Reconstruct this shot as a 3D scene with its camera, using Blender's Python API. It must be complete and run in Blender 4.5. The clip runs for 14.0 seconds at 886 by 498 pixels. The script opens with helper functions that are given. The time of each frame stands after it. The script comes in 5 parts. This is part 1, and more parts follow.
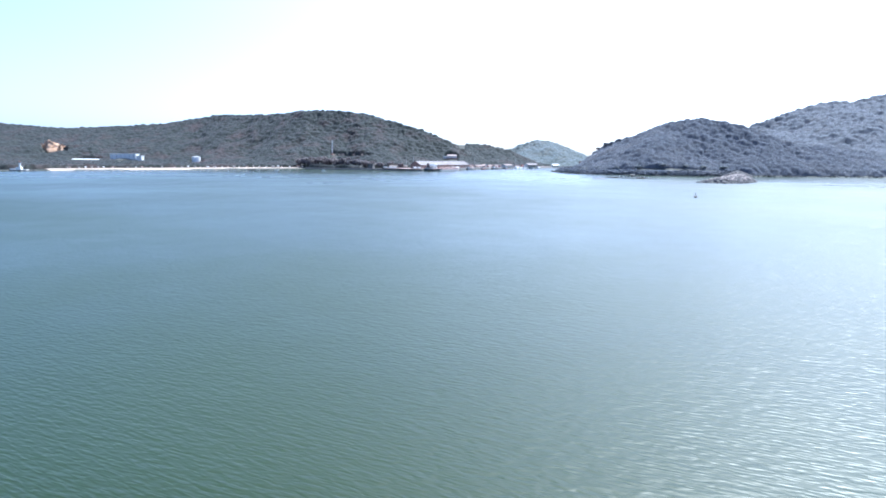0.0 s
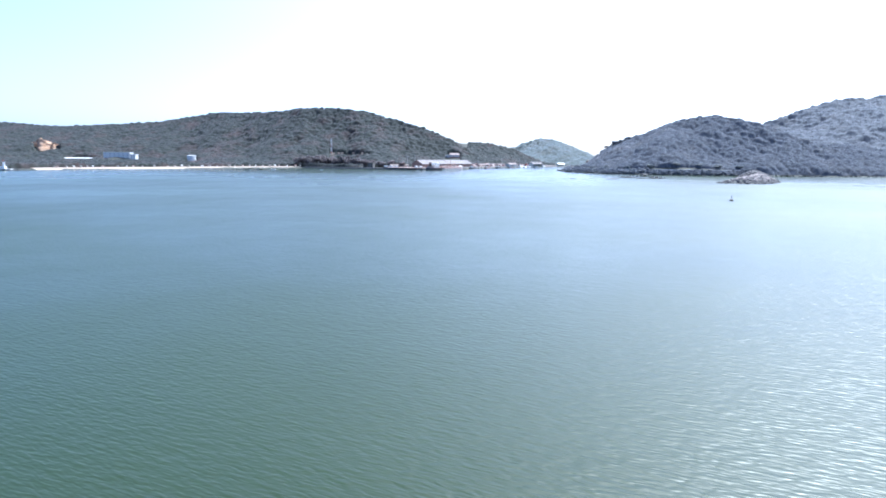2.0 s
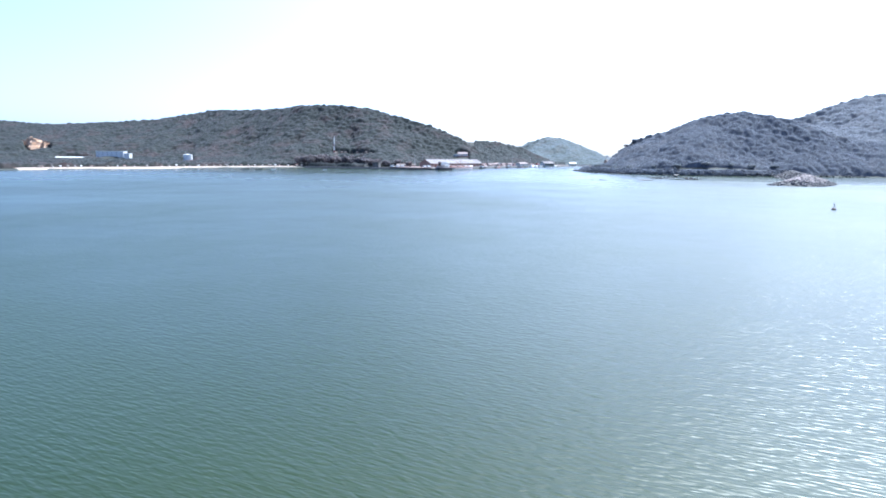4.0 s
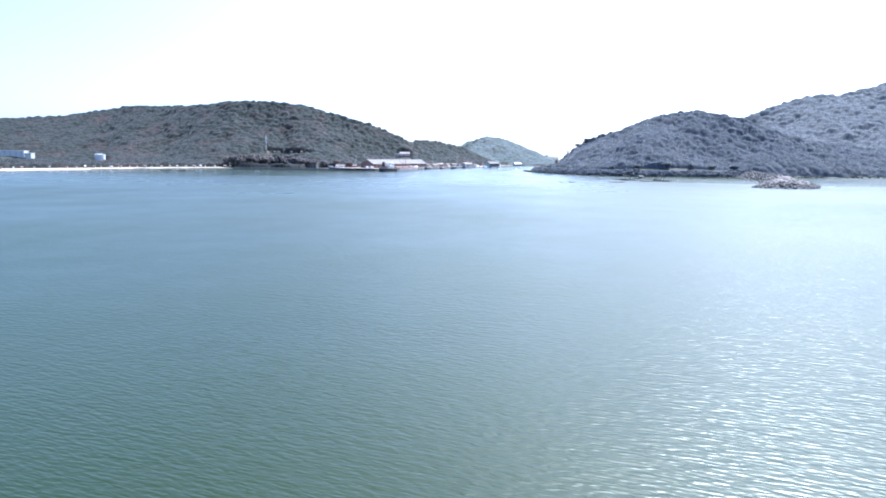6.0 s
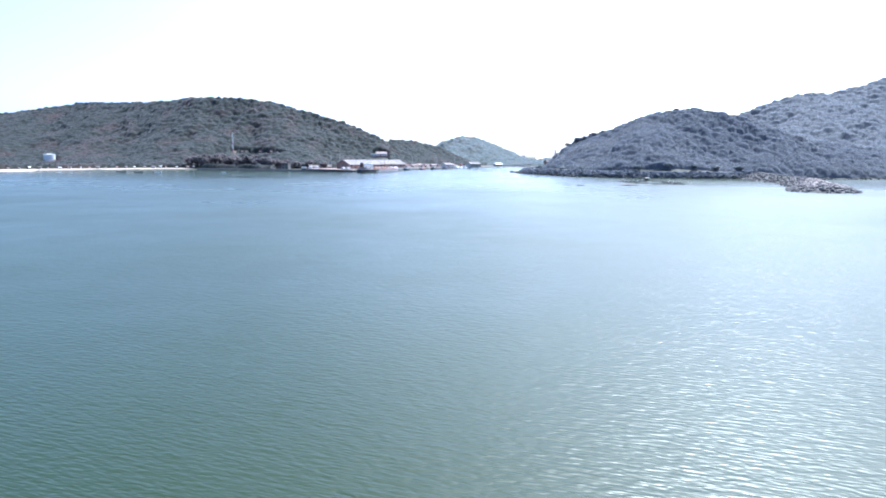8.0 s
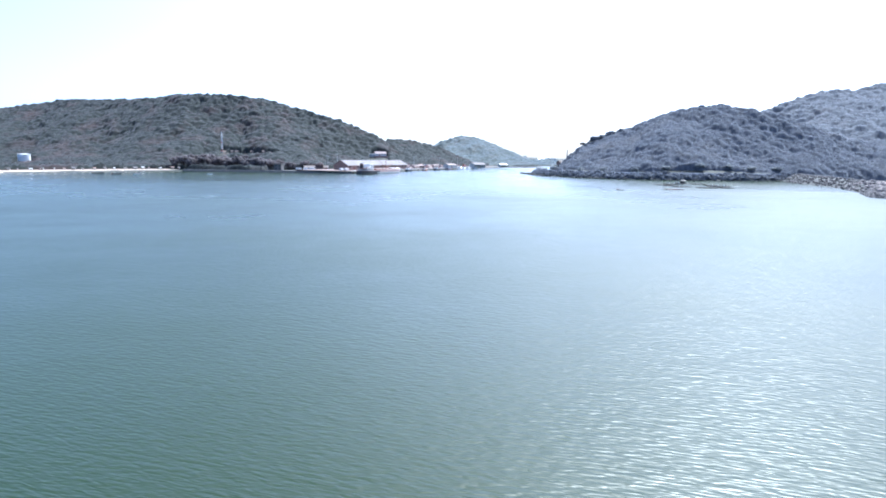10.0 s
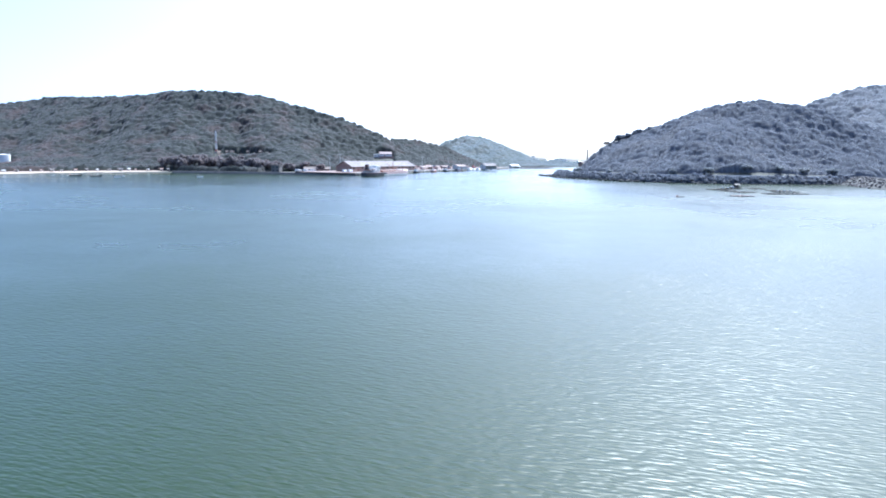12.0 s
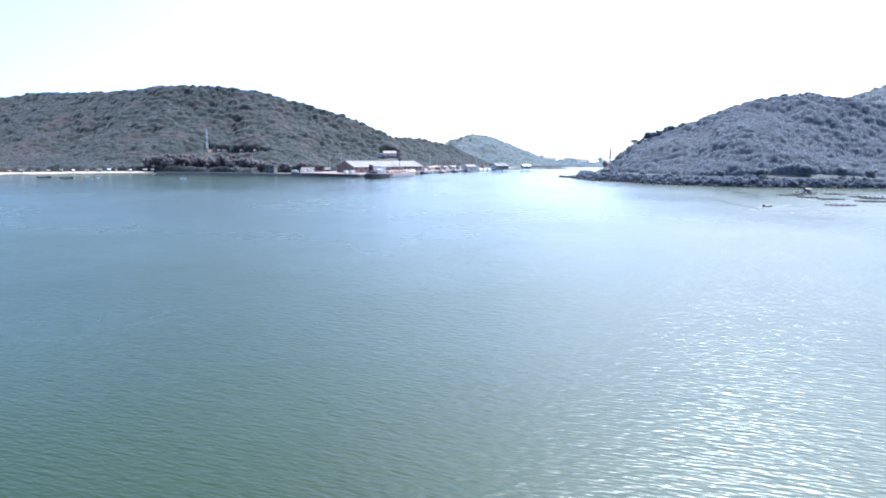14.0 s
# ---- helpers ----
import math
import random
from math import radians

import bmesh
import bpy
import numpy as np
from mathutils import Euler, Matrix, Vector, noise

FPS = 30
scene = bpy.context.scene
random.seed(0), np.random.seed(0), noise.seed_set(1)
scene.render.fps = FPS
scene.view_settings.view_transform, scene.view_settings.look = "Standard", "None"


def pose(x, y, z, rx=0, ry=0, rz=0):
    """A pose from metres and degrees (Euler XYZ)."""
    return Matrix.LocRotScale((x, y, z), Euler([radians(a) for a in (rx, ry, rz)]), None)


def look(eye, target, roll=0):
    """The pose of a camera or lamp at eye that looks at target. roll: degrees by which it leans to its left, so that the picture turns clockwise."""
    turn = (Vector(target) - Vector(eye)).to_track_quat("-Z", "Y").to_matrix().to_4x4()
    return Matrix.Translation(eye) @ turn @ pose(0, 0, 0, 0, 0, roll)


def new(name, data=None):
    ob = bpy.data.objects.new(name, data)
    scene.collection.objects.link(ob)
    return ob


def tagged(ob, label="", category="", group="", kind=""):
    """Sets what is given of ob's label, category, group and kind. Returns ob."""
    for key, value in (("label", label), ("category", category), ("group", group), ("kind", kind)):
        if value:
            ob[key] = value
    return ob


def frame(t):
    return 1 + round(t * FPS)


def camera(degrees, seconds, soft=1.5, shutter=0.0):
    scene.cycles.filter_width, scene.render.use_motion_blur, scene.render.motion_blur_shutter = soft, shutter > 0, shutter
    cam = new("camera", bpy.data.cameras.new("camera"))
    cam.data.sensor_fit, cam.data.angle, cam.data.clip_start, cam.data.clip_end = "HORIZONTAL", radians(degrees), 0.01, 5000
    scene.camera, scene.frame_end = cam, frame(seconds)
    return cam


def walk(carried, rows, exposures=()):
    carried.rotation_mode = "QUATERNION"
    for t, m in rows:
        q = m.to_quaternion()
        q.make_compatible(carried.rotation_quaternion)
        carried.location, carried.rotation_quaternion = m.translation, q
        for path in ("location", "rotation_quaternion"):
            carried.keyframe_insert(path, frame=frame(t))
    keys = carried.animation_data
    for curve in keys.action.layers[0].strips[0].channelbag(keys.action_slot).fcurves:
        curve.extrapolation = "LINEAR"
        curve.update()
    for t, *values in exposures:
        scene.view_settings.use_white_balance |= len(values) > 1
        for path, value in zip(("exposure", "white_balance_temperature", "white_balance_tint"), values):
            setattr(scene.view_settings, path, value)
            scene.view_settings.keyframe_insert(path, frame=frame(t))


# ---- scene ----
cam = camera(70.0, 14.0, soft=1.85)
PATH = [
    (0.0, pose(25.16, -110.03, 16, 81.92, -0.44, 0.76)),
    (0.5, pose(25.38, -103.86, 16, 81.86, -0.44, 0.74)),
    (1.0, pose(25.13, -96.96, 16, 81.85, -0.44, 0.71)),
    (1.5, pose(24.70, -89.06, 16, 81.83, -0.44, 0.73)),
    (2.0, pose(23.02, -80.14, 16, 81.81, -0.44, 0.87)),
    (2.5, pose(20.31, -69.94, 16, 81.78, -0.44, 1.00)),
    (3.0, pose(17.27, -58.74, 16, 81.75, -0.44, 0.98)),
    (5.3, pose(0.00, 0.00, 16, 81.73, -0.44, -0.00)),
    (5.5, pose(-1.45, 5.18, 16, 81.74, -0.44, -1.29)),
    (6.0, pose(-5.00, 18.11, 16, 81.77, -0.44, -5.23)),
    (6.5, pose(-8.25, 30.92, 16, 81.79, -0.44, -6.91)),
    (7.0, pose(-11.04, 43.49, 16, 81.80, -0.44, -7.43)),
    (7.5, pose(-13.44, 56.01, 16, 81.79, -0.44, -7.80)),
    (8.0, pose(-15.54, 68.74, 16, 81.80, -0.44, -8.05)),
    (10.5, pose(-22.10, 136.14, 16, 81.83, -0.44, -8.69)),
    (11.0, pose(-22.89, 149.89, 16, 81.86, -0.44, -8.65)),
    (11.5, pose(-23.49, 163.63, 16, 81.85, -0.44, -8.65)),
    (12.0, pose(-23.93, 177.55, 16, 81.87, -0.44, -8.60)),
    (12.5, pose(-24.26, 191.65, 16, 81.86, -0.44, -8.62)),
    (13.0, pose(-24.50, 205.95, 16, 81.85, -0.44, -8.55)),
    (13.5, pose(-24.67, 220.32, 16, 81.85, -0.44, -8.55)),
    (14.0, pose(-24.83, 234.71, 16, 81.83, -0.44, -8.55)),
]
walk(cam, PATH, [(0.0, 1.89, 5380, 4.0), (14.0, 1.89, 5380, 4.0)])

# ---- light ----
SUN_AZ, SUN_EL = 40.0, 54.0     # degrees right of +y, above the horizon
world = bpy.data.worlds.new("sky")
scene.world = world
world.use_nodes = True
wn = world.node_tree.nodes
sky = wn.new("ShaderNodeTexSky")
sky.sky_type = "NISHITA"
sky.sun_disc = False
sky.sun_elevation = radians(SUN_EL)
sky.sun_rotation = radians(SUN_AZ)
sky.air_density, sky.dust_density, sky.ozone_density = 0.42, 3.0, 3.4
wn["Background"].inputs["Strength"].default_value = 0.15
world.node_tree.links.new(sky.outputs[0], wn["Background"].inputs["Color"])
sun_data = bpy.data.lights.new("sun", "SUN")
sun_data.energy, sun_data.angle, sun_data.color = 2.5, radians(6.0), (1.0, 0.965, 0.91)
sun_ob = new("sun", sun_data)
sun_way = Vector((math.sin(radians(SUN_AZ)) * math.cos(radians(SUN_EL)), math.cos(radians(SUN_AZ)) * math.cos(radians(SUN_EL)), math.sin(radians(SUN_EL))))
sun_ob.matrix_world = look(sun_way * 1000, (0, 0, 0))


# ---- materials ----
def nodes_of(name):
    m = bpy.data.materials.new(name)
    m.use_nodes = True
    return m, m.node_tree.nodes, m.node_tree.links, m.node_tree.nodes["Principled BSDF"]


def ramp_of(n, stops):
    r = n.new("ShaderNodeValToRGB")
    while len(r.color_ramp.elements) < len(stops):
        r.color_ramp.elements.new(0.5)
    for e, (p, c) in zip(r.color_ramp.elements, stops):
        e.position, e.color = p, (*c, 1)
    return r


def noise_at(n, l, size, detail=4, rough=0.6, scale=(1, 1, 1)):
    """World-space noise whose features are about size metres wide."""
    g = n.new("ShaderNodeNewGeometry")
    mp = n.new("ShaderNodeMapping")
    mp.inputs["Scale"].default_value = scale
    l.new(g.outputs["Position"], mp.inputs["Vector"])
    t = n.new("ShaderNodeTexNoise")
    t.inputs["Scale"].default_value = 1 / size
    t.inputs["Detail"].default_value = detail
    t.inputs["Roughness"].default_value = rough
    l.new(mp.outputs[0], t.inputs["Vector"])
    return t.outputs["Fac"]


def mixed(n, l, a, b, fac, mode="MIX"):
    m = n.new("ShaderNodeMix")
    m.data_type, m.blend_type = "RGBA", mode
    for sock, v in ((m.inputs[0], fac), (m.inputs[6], a), (m.inputs[7], b)):
        if hasattr(v, "is_output"):
            l.new(v, sock)
        elif isinstance(v, tuple):
            sock.default_value = (*v, 1)
        else:
            sock.default_value = v
    return m.outputs[2]


def surface(name, low, high, size, grain=0.3, rough=0.8, bump=0.05, metal=0.0, random_by=None, spread=0.25):
    """A weathered surface: two colours mixed by broad stains and fine grain, with fine relief."""
    m, n, l, p = nodes_of(name)
    broad, fine = noise_at(n, l, size), noise_at(n, l, grain, 3)
    r = ramp_of(n, [(0.3, low), (0.7, high)])
    l.new(broad, r.inputs[0])
    c = mixed(n, l, r.outputs[0], mixed(n, l, low, high, fine), 0.35)
    if random_by:
        g = n.new("ShaderNodeNewGeometry" if random_by == "island" else "ShaderNodeObjectInfo")
        v = n.new("ShaderNodeMapRange")
        v.inputs[3].default_value, v.inputs[4].default_value = 1 - spread, 1 + spread
        l.new(g.outputs["Random Per Island" if random_by == "island" else "Random"], v.inputs[0])
        h = n.new("ShaderNodeHueSaturation")
        l.new(v.outputs[0], h.inputs["Value"])
        l.new(c, h.inputs["Color"])
        c = h.outputs[0]
    l.new(c, p.inputs["Base Color"])
    p.inputs["Roughness"].default_value, p.inputs["Metallic"].default_value = rough, metal
    b = n.new("ShaderNodeBump")
    b.inputs["Strength"].default_value, b.inputs["Distance"].default_value = 0.6, bump
    l.new(fine, b.inputs["Height"])
    l.new(b.outputs[0], p.inputs["Normal"])
    return m


def foliage(name, dark, light, dry, dry_share=0.5, lit_through=0.45, haze_sheen=1.0, tint=(0.80, 0.90, 1.0, 1)):
    """Leaves: varied leaf by leaf and tree by tree, lit through from behind."""
    m, n, l, p = nodes_of(name)
    g = n.new("ShaderNodeNewGeometry")
    leaf = mixed(n, l, dark, light, g.outputs["Random Per Island"])
    patch = ramp_of(n, [(dry_share, (0, 0, 0)), (dry_share + 0.2, (1, 1, 1))])
    l.new(noise_at(n, l, 45, 5, 0.65), patch.inputs[0])
    tree = mixed(n, l, leaf, dry, patch.outputs[0])
    v = ramp_of(n, [(0.3, (0.86, 0.86, 0.86)), (0.7, (1.12, 1.12, 1.12))])
    l.new(noise_at(n, l, 9, 2), v.inputs[0])
    col = mixed(n, l, tree, v.outputs[0], 1.0, "MULTIPLY")
    l.new(col, p.inputs["Base Color"])
    p.inputs["Roughness"].default_value, p.inputs["Specular IOR Level"].default_value = 0.8, 0.2
    b = n.new("ShaderNodeBump")
    b.inputs["Strength"].default_value, b.inputs["Distance"].default_value = 0.35, 0.4
    l.new(noise_at(n, l, 1.4, 3), b.inputs["Height"])
    l.new(b.outputs[0], p.inputs["Normal"])
    # Bluish sheen on the leaves imitates haze.
    p.inputs["Sheen Weight"].default_value, p.inputs["Sheen Roughness"].default_value = haze_sheen, 0.5
    p.inputs["Sheen Tint"].default_value = tint
    tr = n.new("ShaderNodeBsdfTranslucent")
    l.new(col, tr.inputs["Color"])
    mx = n.new("ShaderNodeMixShader")
    mx.inputs[0].default_value = lit_through
    l.new(p.outputs[0], mx.inputs[1])
    l.new(tr.outputs[0], mx.inputs[2])
    l.new(mx.outputs[0], n["Material Output"].inputs["Surface"])
    return m


def water_material():
    """Murky green sea; wind ripples run across the bay, and the finest ones are left to the roughness."""
    m, n, l, p = nodes_of("sea_water")
    r = ramp_of(n, [(0.35, (0.0125, 0.0258, 0.0072)), (0.7, (0.0165, 0.0308, 0.0100))])
    l.new(noise_at(n, l, 70, 3), r.inputs[0])
    l.new(r.outputs[0], p.inputs["Base Color"])
    p.inputs["Roughness"].default_value, p.inputs["Specular IOR Level"].default_value = 1.0, 0.0
    p.inputs["Coat Weight"].default_value, p.inputs["Coat IOR"].default_value = 1.0, 1.333
    rr = n.new("ShaderNodeMapRange")
    rr.inputs[1].default_value, rr.inputs[2].default_value = 0.35, 0.65
    rr.inputs[3].default_value, rr.inputs[4].default_value = 0.28, 0.42
    l.new(noise_at(n, l, 130, 5, 0.65, (1.0, 1.0, 1)), rr.inputs[0])
    g = n.new("ShaderNodeNewGeometry")
    xyz = n.new("ShaderNodeSeparateXYZ")
    l.new(g.outputs["Position"], xyz.inputs[0])
    lee = n.new("ShaderNodeMapRange")      # calmer in the lee of the hills
    lee.inputs[1].default_value, lee.inputs[2].default_value = 250, 620
    lee.inputs[3].default_value, lee.inputs[4].default_value = 0.0, 0.19
    l.new(xyz.outputs[1], lee.inputs[0])
    calm = n.new("ShaderNodeMath")
    calm.operation = "SUBTRACT"
    l.new(rr.outputs[0], calm.inputs[0])
    l.new(lee.outputs[0], calm.inputs[1])
    l.new(calm.outputs[0], p.inputs["Coat Roughness"])
    turn = n.new("ShaderNodeMapping")
    turn.inputs["Rotation"].default_value = (0, 0, radians(26))
    l.new(g.outputs["Position"], turn.inputs["Vector"])
    last = None
    for size, height, strength, stretch in ((6, 0.3, 0.10, (0.6, 1.2, 1)), (1.0, 0.055, 1.0, (0.4, 1.3, 1)), (0.42, 0.092, 1.0, (0.42, 1.45, 1))):
        pull = n.new("ShaderNodeMapping")
        pull.inputs["Scale"].default_value = stretch
        l.new(turn.outputs[0], pull.inputs["Vector"])
        t = n.new("ShaderNodeTexNoise")
        t.inputs["Scale"].default_value, t.inputs["Detail"].default_value = 1 / size, 1.2
        t.inputs["Distortion"].default_value = 0.35
        l.new(pull.outputs[0], t.inputs["Vector"])
        b = n.new("ShaderNodeBump")
        b.inputs["Strength"].default_value, b.inputs["Distance"].default_value = strength, height
        l.new(t.outputs["Fac"], b.inputs["Height"])
        if last:
            l.new(last.outputs[0], b.inputs["Normal"])
        last = b
    l.new(last.outputs[0], p.inputs["Coat Normal"])
    return m


WATER = water_material()
# Hill leaves lean slightly blue, imitating haze in the base colour.
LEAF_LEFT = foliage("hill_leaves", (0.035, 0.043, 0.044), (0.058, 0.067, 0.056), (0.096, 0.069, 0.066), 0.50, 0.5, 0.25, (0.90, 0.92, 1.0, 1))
# Roadside leaves get a paler base colour that stands in for haze.
LEAF_HAZE_PALE = foliage("haze_paled_roadside_leaves", (0.23, 0.24, 0.245), (0.29, 0.30, 0.295), (0.29, 0.275, 0.26), 0.55, 0.5)
# Dry brown leaves, paled in colour to lift crowns seen from their shaded side.
LEAF_DRY = foliage("dry_season_leaves", (0.165, 0.145, 0.150), (0.220, 0.190, 0.185), (0.230, 0.175, 0.165), 0.5, 0.5, 0.3)
# Headland leaves are paled and blued, far-shore leaves paled, to imitate haze.
LEAF_RIGHT = foliage("haze_blue_headland_leaves", (0.176, 0.192, 0.236), (0.200, 0.218, 0.252), (0.212, 0.212, 0.228), 0.55, 0.60, 0.6, (0.90, 0.93, 1.0, 1))
LEAF_FAR = foliage("far_shore_leaves", (0.150, 0.178, 0.172), (0.182, 0.212, 0.190), (0.205, 0.200, 0.165), 0.5, 0.6)
# Near-black, so that gaps between the crowns don't show pale.
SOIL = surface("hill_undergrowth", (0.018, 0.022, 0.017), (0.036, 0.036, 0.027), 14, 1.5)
SAND = surface("beach_sand", (0.34, 0.275, 0.215), (0.46, 0.385, 0.31), 15, 0.5)

ROCK = surface("rock", (0.06, 0.056, 0.058), (0.155, 0.138, 0.138), 3, 0.4, 0.9, 0.08, random_by="object")
# Pinkish crest stone, with the sunlit top painted in as a paler tone.
ROCK_PALE = surface("sunlit_crest_rock", (0.17, 0.14, 0.135), (0.34, 0.285, 0.265), 3, 0.4, 0.9, 0.08, random_by="object")
ROCK_DARK = surface("shore_rock", (0.035, 0.036, 0.036), (0.10, 0.095, 0.09), 5, 0.5, 0.9, 0.1, random_by="island")
CLIFF = surface("quarried_cliff", (0.34, 0.15, 0.06), (0.62, 0.45, 0.32), 7, 0.8, 0.95, 0.3)
CONCRETE = surface("concrete", (0.30, 0.29, 0.27), (0.46, 0.45, 0.42), 6, 0.4)
CONCRETE_DARK = surface("dark_concrete", (0.07, 0.065, 0.06), (0.17, 0.155, 0.14), 4, 0.4)
PALE = surface("pale_parapet", (0.50, 0.49, 0.47), (0.68, 0.67, 0.65), 4, 0.3)
WHITE = surface("white_paint", (0.66, 0.65, 0.63), (0.80, 0.79, 0.77), 5, 0.3, 0.5, 0.01, random_by="object", spread=0.1)
RED = surface("red_paint", (0.36, 0.10, 0.08), (0.46, 0.16, 0.13), 3, 0.3, 0.5, 0.01)
RUST = surface("rusty_steel", (0.13, 0.05, 0.035), (0.30, 0.13, 0.09), 2, 0.2, 0.75)
HULL = surface("dark_hull_paint", (0.020, 0.022, 0.028), (0.06, 0.05, 0.05), 4, 0.4, 0.5)
HULL_PINK = surface("faded_red_hull_paint", (0.50, 0.33, 0.30), (0.66, 0.52, 0.49), 5, 0.4, 0.6)
EARTH = surface("red_earth", (0.14, 0.094, 0.082), (0.25, 0.18, 0.16), 14, 0.7)
# Darker than the other earths, so that the track stands out less.
EARTH_DIM = surface("dark_track_earth", (0.055, 0.040, 0.034), (0.12, 0.085, 0.07), 6, 0.7)
EARTH_BROWN = surface("trodden_red_earth", (0.13, 0.085, 0.068), (0.27, 0.19, 0.155), 9, 0.7)
BRICK = surface("brown_cladding", (0.20, 0.13, 0.10), (0.33, 0.22, 0.18), 6, 0.5)
ROOF = surface("sheet_roof", (0.18, 0.158, 0.157), (0.26, 0.235, 0.23), 9, 0.6, 0.95, 0.02, 0.0, random_by="object", spread=0.12)
RUST_ROOF = surface("dull_brown_roof", (0.11, 0.085, 0.075), (0.18, 0.145, 0.13), 4, 0.4)
ROOF_PINK = surface("faded_pink_roof", (0.27, 0.21, 0.195), (0.40, 0.325, 0.30), 4, 0.4, 0.95)
ROOF_RED = surface("red_tile_roof", (0.24, 0.15, 0.125), (0.36, 0.25, 0.21), 3, 0.3)
WOOD = surface("weathered_wood", (0.06, 0.05, 0.042), (0.15, 0.125, 0.105), 2, 0.15, 0.8, 0.02, random_by="object")
TIMBER = surface("raw_timber", (0.30, 0.22, 0.195), (0.50, 0.40, 0.36), 2, 0.2, 0.8, 0.02, random_by="object")
NET = surface("dark_fishing_net", (0.015, 0.02, 0.02), (0.05, 0.055, 0.05), 1.0, 0.1)
BARK = surface("bark", (0.035, 0.03, 0.025), (0.085, 0.07, 0.055), 1.5, 0.2)
STEEL = surface("galvanised_steel", (0.34, 0.35, 0.36), (0.52, 0.53, 0.54), 2, 0.2, 0.45, 0.005, 0.6)
GLASS = surface("dark_window_glass", (0.02, 0.025, 0.03), (0.05, 0.055, 0.06), 2, 0.3, 0.1, 0.0)
RUBBER = surface("tyre_rubber", (0.02, 0.02, 0.02), (0.04, 0.04, 0.04), 1, 0.1)
BLUE = surface("blue_paint", (0.10, 0.14, 0.20), (0.17, 0.22, 0.29), 2, 0.2, 0.5)
ASPHALT = surface("asphalt", (0.045, 0.045, 0.045), (0.07, 0.07, 0.068), 6, 0.2)


# ---- land ----
def along(line, px, py):
    """Distance of points to a line of (x, y, ...) rows, and the third value carried along it."""
    best, value = np.full(px.shape, 1e9), np.zeros(px.shape)
    for a, b in zip(line[:-1], line[1:]):
        dx, dy = b[0] - a[0], b[1] - a[1]
        u = np.clip(((px - a[0]) * dx + (py - a[1]) * dy) / (dx * dx + dy * dy), 0, 1)
        d = np.hypot(px - a[0] - u * dx, py - a[1] - u * dy)
        near = d < best
        best = np.where(near, d, best)
        if len(a) > 2:
            value = np.where(near, a[2] + u * (b[2] - a[2]), value)
    return best, value


def inside(poly, px, py):
    hit = np.zeros(px.shape, bool)
    for a, b in zip(poly, poly[1:] + poly[:1]):
        if a[1] == b[1]:
            continue
        cross = ((a[1] > py) != (b[1] > py)) & (px < (b[0] - a[0]) * (py - a[1]) / (b[1] - a[1]) + a[0])
        hit ^= cross
    return hit


def rough_ground(px, py, size):
    """Smooth random relief, -1 to 1."""
    out = np.zeros(px.shape)
    rng = np.random.default_rng(5)
    for k in range(9):
        a, w = rng.uniform(0, 6.28), (0.6 + 0.25 * k) * 6.28 / size
        out += np.sin((px * math.cos(a) + py * math.sin(a)) * w + rng.uniform(0, 6.28)) / (1 + 0.3 * k)
    return out / 3.5


class Land:
    """A piece of land: its shore, its ridges (x, y, height), the flat share near the shore (by x) and the slope's curve."""

    def __init__(self, shore, ridges, flat, curve, base=1.2, bank=6.0, cape=None):
        self.shore, self.ridges, self.flat, self.curve, self.base, self.bank, self.cape = shore, ridges, flat, curve, base, bank, cape

    def height(self, px, py):
        px, py = np.asarray(px, float), np.asarray(py, float)
        edge = along(self.shore + self.shore[:1], px, py)[0]
        edge = np.where(inside(self.shore, px, py), edge, -edge)
        z = np.zeros(px.shape)
        for ridge in self.ridges:
            d, h = along(ridge, px, py)
            s = np.clip(edge, 0, None) / (np.clip(edge, 0, None) + d + 1e-6)
            flat = np.interp(px, *self.flat)
            t = np.clip((s - flat) / (1 - flat), 0, 1)
            bumps = rough_ground(px, py, 130) * 9 + rough_ground(px + 300, py, 45) * 3
            z = np.maximum(z, h * t ** self.curve + bumps * 4 * t * (1 - t) * np.clip(h / 60, 0, 1))
        coast = np.clip(edge / self.bank, 0, 1) * self.base
        if self.cape:
            low = np.clip((py - self.cape[1]) / 40, 0, 1) * np.clip((self.cape[0] - px) / 25, 0, 1)
            coast, z = coast * (1 - 0.5 * low), z * (1 - 0.8 * low)
        return np.where(edge > 0, coast + np.clip(z, 0, None), np.clip(edge * 0.4, -3, 0) - 0.02)


LEFT = Land(
    [(-1500, 330), (-620, 430), (-452, 545), (-434, 574), (-412, 621), (-362, 680), (-324, 738), (-287, 776), (-240, 814), (-190, 830), (-140, 817), (-85, 792),
     (-32, 768), (-14, 757), (38, 856), (88, 940), (150, 1045), (205, 1130), (260, 1215), (230, 1420), (-100, 1700), (-1500, 1900)],
    [[(-1300, 1150, 86), (-946, 1250, 80), (-800, 1250, 70), (-700, 1250, 74), (-590, 1270, 82), (-480, 1265, 101), (-383, 1200, 97),
      (-305, 1150, 97), (-250, 1112, 101), (-188, 1100, 100), (-140, 1090, 95), (-105, 1080, 85), (-70, 1070, 76), (-32, 1060, 65),
      (3, 1052, 51), (32, 1042, 36), (60, 1040, 20)],
     [(-60, 1380, 64), (62, 1350, 46), (100, 1350, 45), (140, 1350, 36), (165, 1350, 29), (200, 1345, 13)]],
    ((-640, -480, -380, -250), (0.40, 0.42, 0.40, 0.15)), 1.7)
